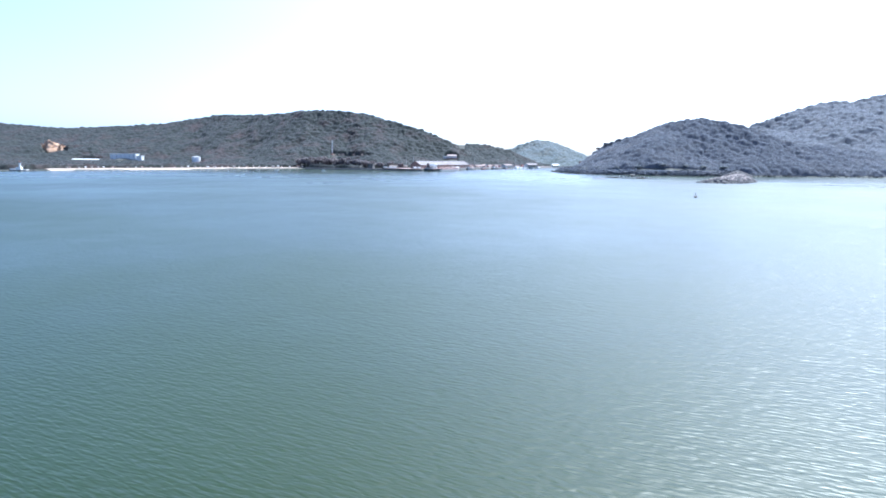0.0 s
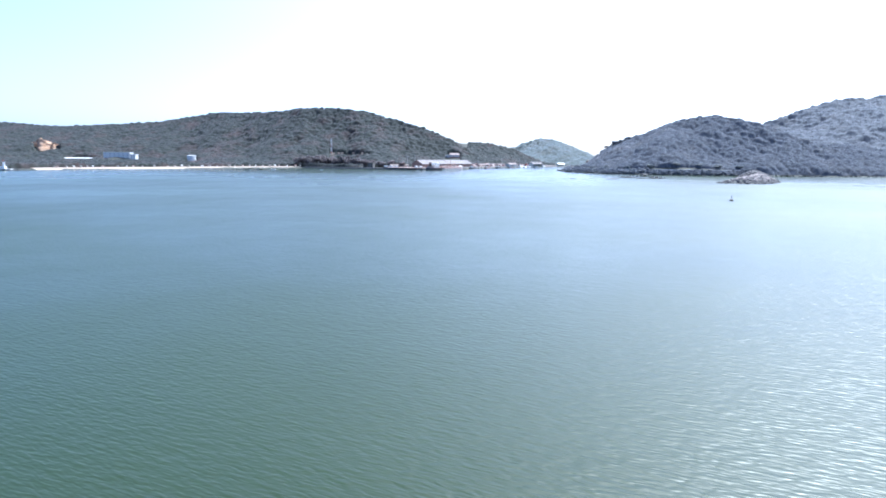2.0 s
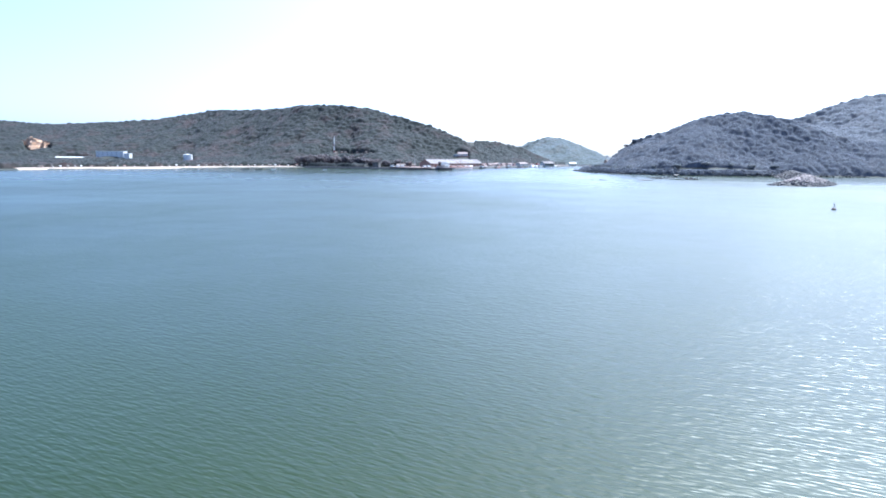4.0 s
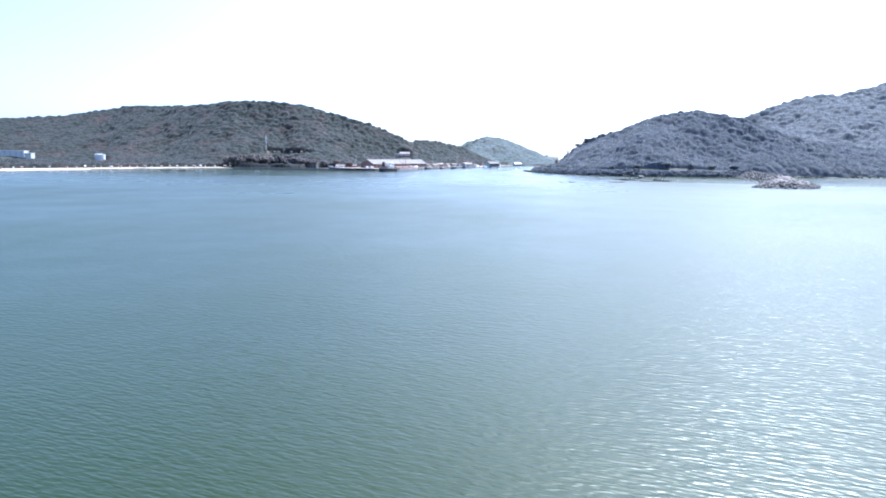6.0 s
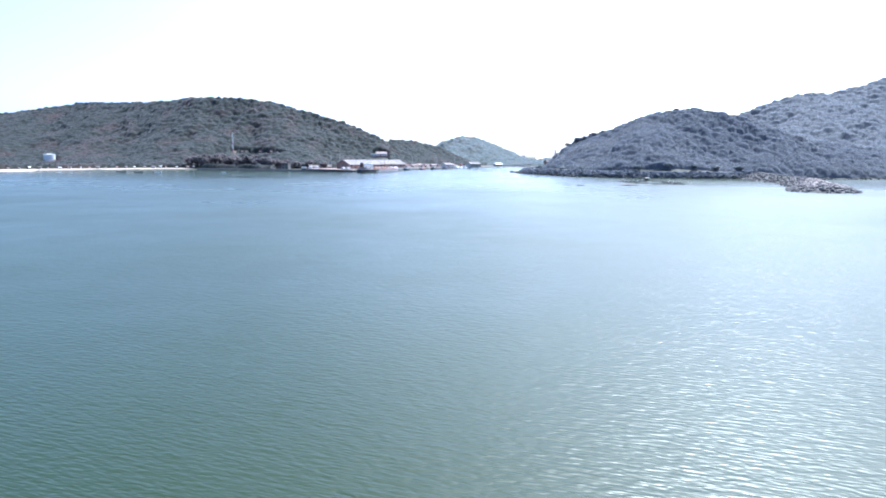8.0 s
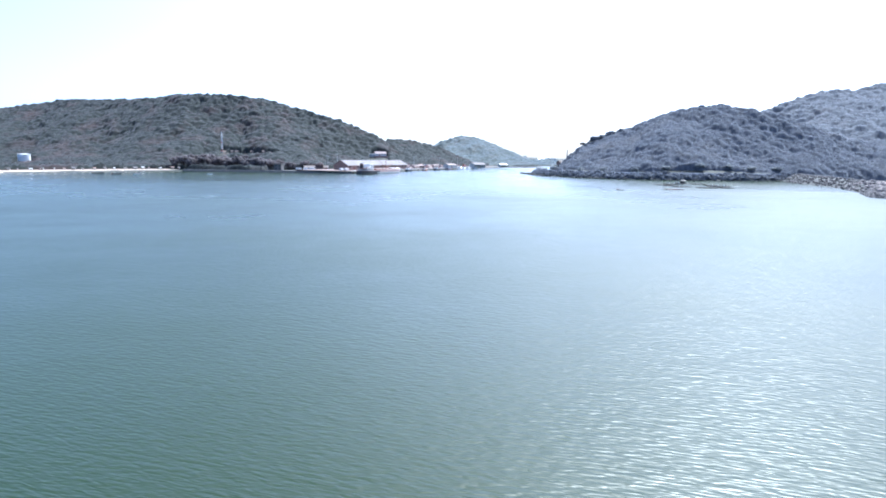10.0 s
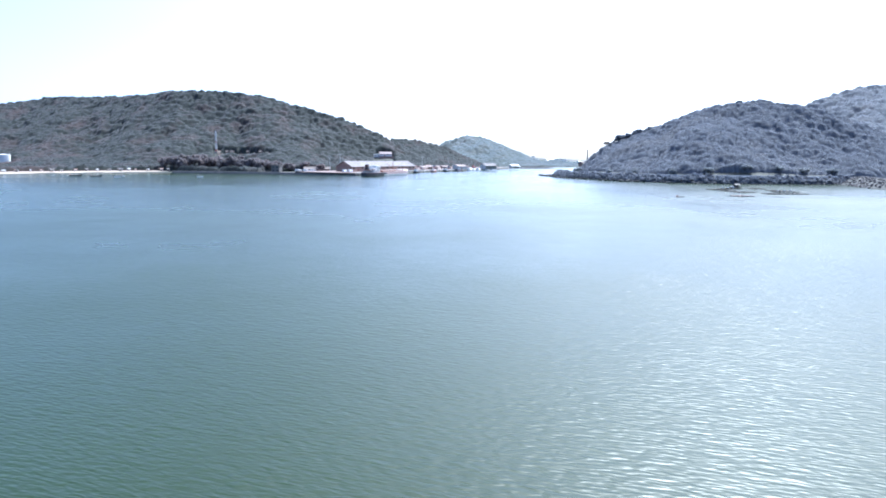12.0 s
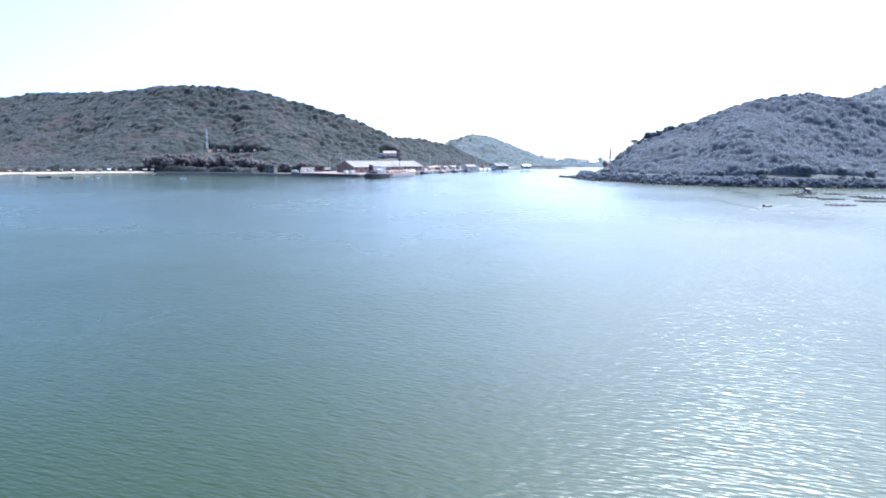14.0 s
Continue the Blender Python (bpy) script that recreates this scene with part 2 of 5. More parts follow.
RIGHT = Land(
    [(166, 790), (163, 710), (178, 660), (190, 617), (215, 591), (255, 578), (305, 573), (360, 574), (470, 570), (620, 560), (900, 520),
     (1500, 430), (1500, 1400), (760, 1280), (330, 900), (205, 830)],
    [[(185, 785, 1), (200, 779, 5), (215, 771, 17), (238, 754, 28), (253, 746, 36), (283, 733, 49), (305, 715, 58), (335, 701, 62),
      (368, 675, 54), (423, 640, 29), (472, 615, 12)],
     [(400, 860, 40), (471, 860, 61), (533, 860, 84), (574, 860, 96), (599, 860, 100), (616, 860, 97), (672, 860, 110), (715, 860, 124),
      (800, 850, 142), (1000, 830, 150)]],
    ((0, 1), (0.04, 0.04)), 1.15, 4.6, 12.0, (222, 722))


def mesh_of(name, verts, faces, material, smooth=False):
    me = bpy.data.meshes.new(name)
    verts, faces = np.asarray(verts, np.float32), np.asarray(faces, np.int32)
    k = faces.shape[1]
    me.vertices.add(len(verts))
    me.vertices.foreach_set("co", verts.ravel())
    me.loops.add(faces.size)
    me.loops.foreach_set("vertex_index", faces.ravel())
    me.polygons.add(len(faces))
    me.polygons.foreach_set("loop_start", np.arange(0, faces.size, k, dtype=np.int32))
    if smooth:
        me.polygons.foreach_set("use_smooth", np.ones(len(faces), bool))
    me.materials.append(material)
    me.update(calc_edges=True)
    return me


def grid_faces(nx, ny):
    i = (np.arange(ny - 1)[:, None] * nx + np.arange(nx - 1)[None]).ravel()
    return np.stack([i, i + 1, i + nx + 1, i + nx], 1)


def land_object(name, land, x0, x1, y0, y1, step, material):
    xs, ys = np.arange(x0, x1, step), np.arange(y0, y1, step)
    gx, gy = np.meshgrid(xs, ys)
    z = land.height(gx, gy)
    faces = grid_faces(len(xs), len(ys))
    above = z.ravel()[faces].max(1) > -1.5
    return new(name, mesh_of(name, np.stack([gx.ravel(), gy.ravel(), z.ravel()], 1), faces[above], material, True))


sea = bmesh.new()
bmesh.ops.create_grid(sea, x_segments=40, y_segments=40, size=4800)
me = bpy.data.meshes.new("water")
sea.to_mesh(me)
me.materials.append(WATER)
tagged(new("water", me), "green-blue rippled sea water of a wide bay", "water", kind="structure")

tagged(land_object("ground_west", LEFT, -1500, 300, 320, 1560, 6, SOIL), "wooded hill slope of dark soil behind the beach", "hill", kind="structure")
tagged(land_object("ground_east", RIGHT, 140, 1100, 480, 1000, 5, SOIL), "wooded headland slope of dark soil above the sea", "hill", kind="structure")


# ---- woods ----
def ball(level):
    bm = bmesh.new()
    bmesh.ops.create_icosphere(bm, subdivisions=level, radius=1)
    v = np.array([x.co[:] for x in bm.verts])
    f = np.array([[x.index for x in p.verts] for p in bm.faces])
    bm.free()
    return v, f


def crown_shape(rng, lumps, leaves, leaf, tall=0.8):
    """A ragged crown, about one across and standing on zero: a core of dense twigs in several lumps, under sprays of leaves."""
    v0, f0 = ball(1)
    vs, fs, count = [], [], 0
    centres = []
    for k in range(lumps):
        a, r = k * 2.4 + rng.uniform(-0.6, 0.6), rng.uniform(0.14, 0.30) if k else 0
        c = np.array([r * math.cos(a), r * math.sin(a), tall * rng.uniform(0.25, 0.6) if k else tall * 0.45])
        size = rng.uniform(0.15, 0.24) if k else 0.31
        centres.append((c, size))
        v = v0 * rng.uniform(0.6, 1.05, (len(v0), 1)) * size * 0.86 * np.array([1, 1, 0.85]) + c
        vs.append(v), fs.append(f0 + count)
        count += len(v)
    for k in range(leaves):
        c, size = centres[rng.integers(len(centres))]
        d = rng.normal(size=3)
        d[2] = abs(d[2]) * 1.1 - 0.35
        d /= np.linalg.norm(d)
        p = c + d * size * rng.uniform(0.82, 1.14) * np.array([1, 1, 0.85])
        face = d + rng.normal(size=3) * 0.18
        u = np.cross(face, rng.normal(size=3))
        u /= np.linalg.norm(u)
        w = np.cross(u, face)
        w /= np.linalg.norm(w)
        q = leaf * rng.uniform(0.6, 1.4)
        vs.append(np.array([p - u * q, p - w * q * 0.7, p + u * q, p + w * q * 0.7]))
        fs.append(np.array([[0, 1, 2], [0, 2, 3]]) + count)
        count += 4
    return np.concatenate(vs), np.concatenate(fs)


def woods(name, spots, sizes, shapes, material, rng):
    """Many crowns in one mesh."""
    vs, fs, count = [], [], 0
    for (x, y, z), s in zip(spots, sizes):
        v, f = shapes[rng.integers(len(shapes))]
        a = rng.uniform(0, 6.28)
        c, d = math.cos(a) * s * rng.uniform(0.85, 1.2), math.sin(a) * s
        h = s * rng.uniform(0.8, 1.2)
        vs.append(np.stack([v[:, 0] * c - v[:, 1] * d + x, v[:, 0] * d + v[:, 1] * c + y, v[:, 2] * h + z - 0.10 * s], 1))
        fs.append(f + count)
        count += len(v)
    return new(name, mesh_of(name, np.concatenate(vs), np.concatenate(fs), material, True))


def scatter(land, x0, x1, y0, y1, spacing, rng, keep):
    gx, gy = np.meshgrid(np.arange(x0, x1, spacing), np.arange(y0, y1, spacing))
    px = gx.ravel() + rng.uniform(-0.5, 0.5, gx.size) * spacing
    py = gy.ravel() + rng.uniform(-0.5, 0.5, gx.size) * spacing
    z = land.height(px, py)
    ok = (z > 0.9) & keep(px, py, z)
    return np.stack([px, py, z], 1)[ok]


rng = np.random.default_rng(11)
SHAPES = [crown_shape(rng, int(rng.integers(4, 6)), 36, 0.075, rng.uniform(0.76, 0.9)) for _ in range(14)]
NEAR_SHAPES = [crown_shape(rng, int(rng.integers(5, 8)), 110, 0.05, rng.uniform(0.76, 0.9)) for _ in range(14)]


# ground kept clear of trees: a thing's place, its reach, and how far the clearing runs towards the camera to keep it in
# view
TERRACE = []
for tx in range(-172, -100, 8):
    ty = np.arange(900, 1010, 1.0)
    TERRACE.append((tx, float(ty[np.argmax(LEFT.height(np.full(ty.shape, float(tx)), ty) > 19.0)])))
CLEARINGS = [(x, y, 4.0, 3) for x, y in TERRACE]
CLEARINGS += [(-408, 966, 10, 22), (-541, 990, 23, 10), (-514, 986, 8, 16), (-601, 976, 26, 16), (-697, 1046, 20, 26), (-175, 962, 5, 14), (24, 1002, 13, 45), (-90, 806, 7, 10)]


def clear_of(px, py):
    ok = np.ones(px.shape, bool)
    for x, y, reach, run in CLEARINGS:
        d = math.hypot(x, y)
        ok &= along([(x, y), (x - run * x / d, y - run * y / d)], px, py)[0] > reach
    return ok


def keep_left(px, py, z):
    ridge = np.interp(px, [-946, -590, -480, -305, -188, -30, 40, 60, 240], [1260, 1280, 1275, 1165, 1112, 1072, 1060, 1375, 1375])
    port = np.interp(px, [-200, -105, -98, -50, -42, 0, 37, 60, 100, 260], [846, 810, 842, 842, 854, 888, 920, 962, 1040, 1300])
    beach = np.interp(px, [-620, -450, -412, -360, -322, -285, -240, -190], [450, 575, 648, 706, 764, 802, 842, 854])
    return (py < ridge + 22) & (py > np.where(px > -190, port, beach)) & (px > -300 - py * 0.75) & clear_of(px, py)


def canopy(name, land, x0, x1, y0, y1, step, spacing, reach, level, material, keep, label, seed, tufts, tuft, hem=0.0, swell=0.5, rise=0.28):
    """A closed roof of tree crowns: domes of many sizes grown into one another over the ground, roughened and set with sprays of leaves. Below the height hem they shrink to scrub."""
    r = np.random.default_rng(seed)
    xs, ys = np.arange(x0, x1, step), np.arange(y0, y1, step)
    gx, gy = np.meshgrid(xs, ys)
    ground = land.height(gx, gy)
    ok = (keep(gx.ravel(), gy.ravel(), ground.ravel()) & (ground.ravel() > 0.9)).reshape(ground.shape)
    top = ground + level * (0.5 if not hem else np.clip((ground - 2.0) / hem, 0.2, 1) * 0.55)
    for x, y, z in scatter(land, x0, x1, y0, y1, spacing, r, keep):
        w = reach[0] + (reach[1] - reach[0]) * r.random() ** 2.2
        low = min(1.0, max(0.3, (z - 2.0) / hem)) if hem else 1.0
        high = z + low * (level * r.uniform(1 - rise, 1 + 0.4 * rise) + rise * (w - reach[0]))
        i0, i1 = max(0, int((x - w - x0) / step)), int((x + w - x0) / step) + 2
        j0, j1 = max(0, int((y - w - y0) / step)), int((y + w - y0) / step) + 2
        px, py = gx[j0:j1, i0:i1], gy[j0:j1, i0:i1]
        d2 = ((px - x) ** 2 + (py - y) ** 2) / w ** 2
        dome = np.where(d2 < 1, high - w * (swell * d2 + 0.12 * d2 ** 3), -9)
        top[j0:j1, i0:i1] = np.maximum(top[j0:j1, i0:i1], dome)
    top = np.where(ok, top + r.normal(size=top.shape) * step * 0.19, ground - 0.3)
    v = np.stack([gx.ravel() + r.uniform(-0.3, 0.3, gx.size) * step, gy.ravel() + r.uniform(-0.3, 0.3, gx.size) * step, top.ravel()], 1)
    faces = grid_faces(len(xs), len(ys))
    faces = faces[ok.ravel()[faces].any(1)]
    tagged(new(name, mesh_of(name, v, faces, material, True)), label, "forest", kind="stuff")
    # sprays of leaves standing proud of the crowns
    sy, sx = np.gradient(top, step)
    pick = r.choice(np.flatnonzero(ok.ravel()), tufts)
    p = v[pick] + np.stack([r.uniform(-0.5, 0.5, tufts) * step, r.uniform(-0.5, 0.5, tufts) * step, r.uniform(-0.1, 0.50, tufts)], 1)
    n = np.stack([-sx.ravel()[pick], -sy.ravel()[pick], np.ones(tufts)], 1) + r.normal(size=(tufts, 3)) * 0.32
    u = np.cross(n, r.normal(size=(tufts, 3)))
    u /= np.linalg.norm(u, axis=1)[:, None]
    w = np.cross(u, n)
    w /= np.linalg.norm(w, axis=1)[:, None]
    q = tuft * r.uniform(0.5, 1.5, (tufts, 1))
    lv = np.stack([p - u * q, p - w * q * 0.7, p + u * q, p + w * q * 0.7], 1).reshape(-1, 3)
    lf = np.arange(tufts * 4).reshape(-1, 4)
    tagged(new(name + "_leaves", mesh_of(name + "_leaves", lv, lf, material)), "outer leaf sprays of the " + label, "foliage", kind="stuff")


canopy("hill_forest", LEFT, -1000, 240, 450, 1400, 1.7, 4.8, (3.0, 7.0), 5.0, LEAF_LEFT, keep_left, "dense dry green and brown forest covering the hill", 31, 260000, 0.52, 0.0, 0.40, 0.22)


def on_crest(px, py, z):
    ridge = np.interp(px, [-946, -590, -480, -305, -188, -30, 40, 60, 240], [1260, 1280, 1275, 1165, 1112, 1072, 1060, 1375, 1375])
    return keep_left(px, py, z) & (abs(py - ridge) < 26)


spots = scatter(LEFT, -1000, 240, 450, 1400, 13.0, rng, on_crest)
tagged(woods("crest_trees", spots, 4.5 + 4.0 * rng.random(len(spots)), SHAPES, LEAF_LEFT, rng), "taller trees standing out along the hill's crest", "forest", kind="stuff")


ROAD = [(330, 573), (305, 573), (255, 578), (215, 591), (190, 617), (178, 660), (163, 710), (164, 745)][::-1]


def keep_right(px, py, z):
    ridge = np.interp(px, [166, 238, 335, 423, 500], [800, 766, 715, 665, 700])
    front = (py < ridge + 14) & (z > np.where(px > 335, 1.2, 3.5)) & ((px > 199) | (py < 712)) & (np.hypot(px - 186, py - 776) > 9)
    return front & (px < 520) & ((along(ROAD, px, py)[0] > 15.5) | (px > 345))


canopy("headland_forest", RIGHT, 165, 520, 560, 800, 1.15, 4.2, (2.9, 7.4), 3.4, LEAF_RIGHT, keep_right, "dense haze-blue forest covering the headland", 32, 210000, 0.40, 9.0, 0.42, 0.20)


def on_headland_crest(px, py, z):
    ridge = np.interp(px, [166, 238, 335, 423, 500], [800, 766, 715, 665, 700])
    return keep_right(px, py, z) & (abs(py - ridge) < 14) & (px > 225)


spots2 = scatter(RIGHT, 165, 520, 560, 800, 9.0, rng, on_headland_crest)
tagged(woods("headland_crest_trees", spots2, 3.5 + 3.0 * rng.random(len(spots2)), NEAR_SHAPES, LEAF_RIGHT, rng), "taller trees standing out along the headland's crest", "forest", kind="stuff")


def keep_ridge(px, py, z):
    return (py < 880) & (px > 0.42 * py + 40) & (py > np.interp(px, [380, 520, 521], [715, 700, 560]))


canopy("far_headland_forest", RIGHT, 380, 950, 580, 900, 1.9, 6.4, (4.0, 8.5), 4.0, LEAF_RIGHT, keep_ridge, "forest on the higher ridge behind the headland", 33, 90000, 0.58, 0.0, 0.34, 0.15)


# ---- far land ----
FAR = Land(
    [(120, 1500), (400, 1480), (700, 1500), (1300, 1500), (1300, 2300), (60, 2300)],
    [[(130, 1745, 24), (197, 1725, 41), (219, 1725, 52), (268, 1725, 67), (300, 1725, 64), (328, 1725, 56), (384, 1725, 33), (420, 1725, 19)],
     [(420, 1660, 12), (1000, 1640, 12)]],
    ((0, 1), (0.05, 0.05)), 1.0, 3.0, 20.0)
tagged(land_object("ground_far", FAR, 60, 1300, 1470, 2000, 10, SOIL), "low far shore with a rounded hill", "hill", kind="structure")
MUD = Land([(228, 1196), (262, 1208), (300, 1222), (338, 1240), (330, 1250), (290, 1243), (250, 1226), (226, 1206)],
           [[(240, 1206, 1.2), (300, 1232, 1.6), (328, 1243, 1.0)]], ((0, 1), (0.0, 0.0)), 0.8, 0.5, 4.0)
tagged(land_object("mudbank", MUD, 215, 345, 1185, 1260, 2.5, ROCK_DARK), "low dark mudbank in the channel mouth", "mudbank", kind="structure")


def keep_far(px, py, z):
    return (py < 1740) & (px > 100) & ((px < 400) | (py < 1585))


canopy("far_forest", FAR, 100, 900, 1490, 1745, 2.6, 7.0, (4.5, 9.0), 4.5, LEAF_FAR, keep_far, "distant woods on the far shore and its rounded hill", 34, 24000, 0.8, 8.0, 0.30, 0.15)
spots5 = scatter(MUD, 225, 340, 1190, 1255, 4, rng, lambda px, py, z: z > 0.9)
if len(spots5):
    tagged(woods("mudbank_scrub", spots5, rng.uniform(2, 4, len(spots5)), SHAPES, LEAF_RIGHT, rng), "low scrub on the mudbank", "scrub", kind="stuff")


# ---- building blocks ----
def box(bm, x, y, z, sx, sy, sz, turn=0.0, bevel=0.0):
    """A box that stands on z, centred on x, y."""
    g = bmesh.ops.create_cube(bm, size=1, matrix=Matrix.Translation((x, y, z + sz / 2)) @ Matrix.Rotation(radians(turn), 4, "Z") @ Matrix.Diagonal((sx, sy, sz, 1)))
    if bevel:
        edges = list({e for v in g["verts"] for e in v.link_edges})
        bmesh.ops.bevel(bm, geom=edges, offset=bevel, segments=1, affect="EDGES")
    return bm


def tube(bm, a, b, r0, r1=None, seg=8):
    a, b = Vector(a), Vector(b)
    d = b - a
    m = Matrix.Translation((a + b) / 2) @ d.to_track_quat("Z", "Y").to_matrix().to_4x4()
    bmesh.ops.create_cone(bm, cap_ends=True, segments=seg, radius1=r0, radius2=r0 if r1 is None else r1, depth=d.length, matrix=m)
    return bm


def poly(bm, points, faces):
    vs = [bm.verts.new(p) for p in points]
    for f in faces:
        bm.faces.new([vs[i] for i in f])
    bmesh.ops.recalc_face_normals(bm, faces=bm.faces)
    return bm


def part(name, bm, material, parent, label=""):
    me = bpy.data.meshes.new(name)
    bm.to_mesh(me)
    bm.free()
    me.materials.append(material)
    ob = new(name, me)
    ob.parent = parent
    return tagged(ob, label)


def thing(name, label, category, m, group=""):
    ob = new(name)
    ob.empty_display_size = 1
    ob.matrix_basis = m
    return tagged(ob, label, category, group)


def at(x, y, z, turn=0.0):
    return pose(x, y, z, 0, 0, turn)


def strip(line, profile, step=4.0):
    """A sheet swept along a plan line: profile rows are (offset to the left of the line, z)."""
    pts = []
    for a, b in zip(line[:-1], line[1:]):
        k = max(1, int(math.hypot(b[0] - a[0], b[1] - a[1]) / step))
        pts += [(a[0] + (b[0] - a[0]) * i / k, a[1] + (b[1] - a[1]) * i / k) for i in range(k)]
    pts.append(line[-1])
    vs = []
    for i, (x, y) in enumerate(pts):
        x0, y0 = pts[max(0, i - 2)]
        x1, y1 = pts[min(len(pts) - 1, i + 2)]
        d = math.hypot(x1 - x0, y1 - y0)
        nx, ny = -(y1 - y0) / d, (x1 - x0) / d
        vs += [(x + nx * o, y + ny * o, z) for o, z in profile]
    return np.array(vs), grid_faces(len(profile), len(pts)), pts


# ---- beach and port ground ----
SHORE_BEACH = [(-424, 598), (-410, 626), (-360, 684), (-322, 742), (-285, 780), (-238, 818), (-214, 829), (-196, 841)]
v, f, _ = strip(SHORE_BEACH, [(-3, -0.6), (0, 0.2), (3, 0.9), (6, 1.6), (9, 1.9), (12, 1.1)])
tagged(new("beach", mesh_of("beach", v, f, SAND, True)), "strip of pale sand at the water's edge", "beach", kind="structure")
v, f, _ = strip(SHORE_BEACH, [(8.0, 1.2), (9.2, 2.0), (14, 2.25), (21, 2.4), (25, 1.2)])
tagged(new("beach_verge", mesh_of("beach_verge", v, f, EARTH_BROWN, True)), "trodden reddish-brown earth between the sand and the trees", "verge", kind="structure")
v, f, _ = strip(TERRACE, [(-3.5, 16.2), (-1.2, 19.6), (3.0, 19.8), (4.2, 23.0), (6.5, 23.6)], 3)
v += np.random.default_rng(12).uniform(-0.5, 0.5, v.shape)
tagged(new("hill_terrace", mesh_of("hill_terrace", v, f, EARTH_DIM, True)), "reddish earth track cut into the slope beside the mast", "track", kind="structure")
SEAWALL = [(-192, 831), (-140, 818), (-85, 793), (-32, 769), (-15, 758)]
v, f, _ = strip(SEAWALL, [(-2, -1), (-0.4, 1.0), (0, 2.1), (1.2, 2.2), (1.4, 1.8), (26, 1.9), (28, 0.5)])
tagged(new("seawall", mesh_of("seawall", v, f, CONCRETE_DARK)), "dark stone seawall below the trees", "seawall", kind="structure")
QUAY = [(-15, 757), (38, 856), (88, 940), (150, 1045), (205, 1130), (245, 1190)]
v, f, _ = strip(QUAY, [(1, -1), (1, 2.5), (9, 2.55)], 6)
quay = tagged(new("quay", mesh_of("quay", v, f, CONCRETE_DARK)), "long concrete quay with dark face", "quay", kind="structure")
v, f, pts = strip(QUAY, [(9, 2.56), (30, 2.7), (62, 3.0), (70, 1.0)], 6)
tagged(new("port_yard", mesh_of("port_yard", v, f, EARTH)), "open yard of reddish earth behind the quay", "yard", kind="structure")


def quay_point(s, off):
    """A place s metres along the quay, off metres inland of its edge, and the quay's heading."""
    for a, b in zip(QUAY[:-1], QUAY[1:]):
        d = math.hypot(b[0] - a[0], b[1] - a[1])
        if s <= d:
            ux, uy = (b[0] - a[0]) / d, (b[1] - a[1]) / d
            return a[0] + ux * s - uy * off, a[1] + uy * s + ux * off, math.degrees(math.atan2(uy, ux))
        s -= d
    return b[0], b[1], 55


bm = box(bmesh.new(), 0, 0, -2.5, 0.9, 0.9, 5.0, bevel=0.1)
pile_mesh = bpy.data.meshes.new("pile")
bm.to_mesh(pile_mesh)
pile_mesh.materials.append(CONCRETE)
for k in range(46):
    x, y, h = quay_point(6 + k * 9.2, 0.4)
    p = new("pile", pile_mesh)
    p.parent = quay
    p.matrix_basis = at(x, y, 0, h)
bm = box(bmesh.new(), 0, 0, 2.56, 7, 0.5, 0.45, bevel=0.08)
kerb_mesh = bpy.data.meshes.new("kerb")
bm.to_mesh(kerb_mesh)
kerb_mesh.materials.append(PALE)
for k in range(52):
    x, y, h = quay_point(8 + k * 8, 1.6)
    p = new("kerb", kerb_mesh)
    p.parent = quay
    p.matrix_basis = at(x, y, 0, h)


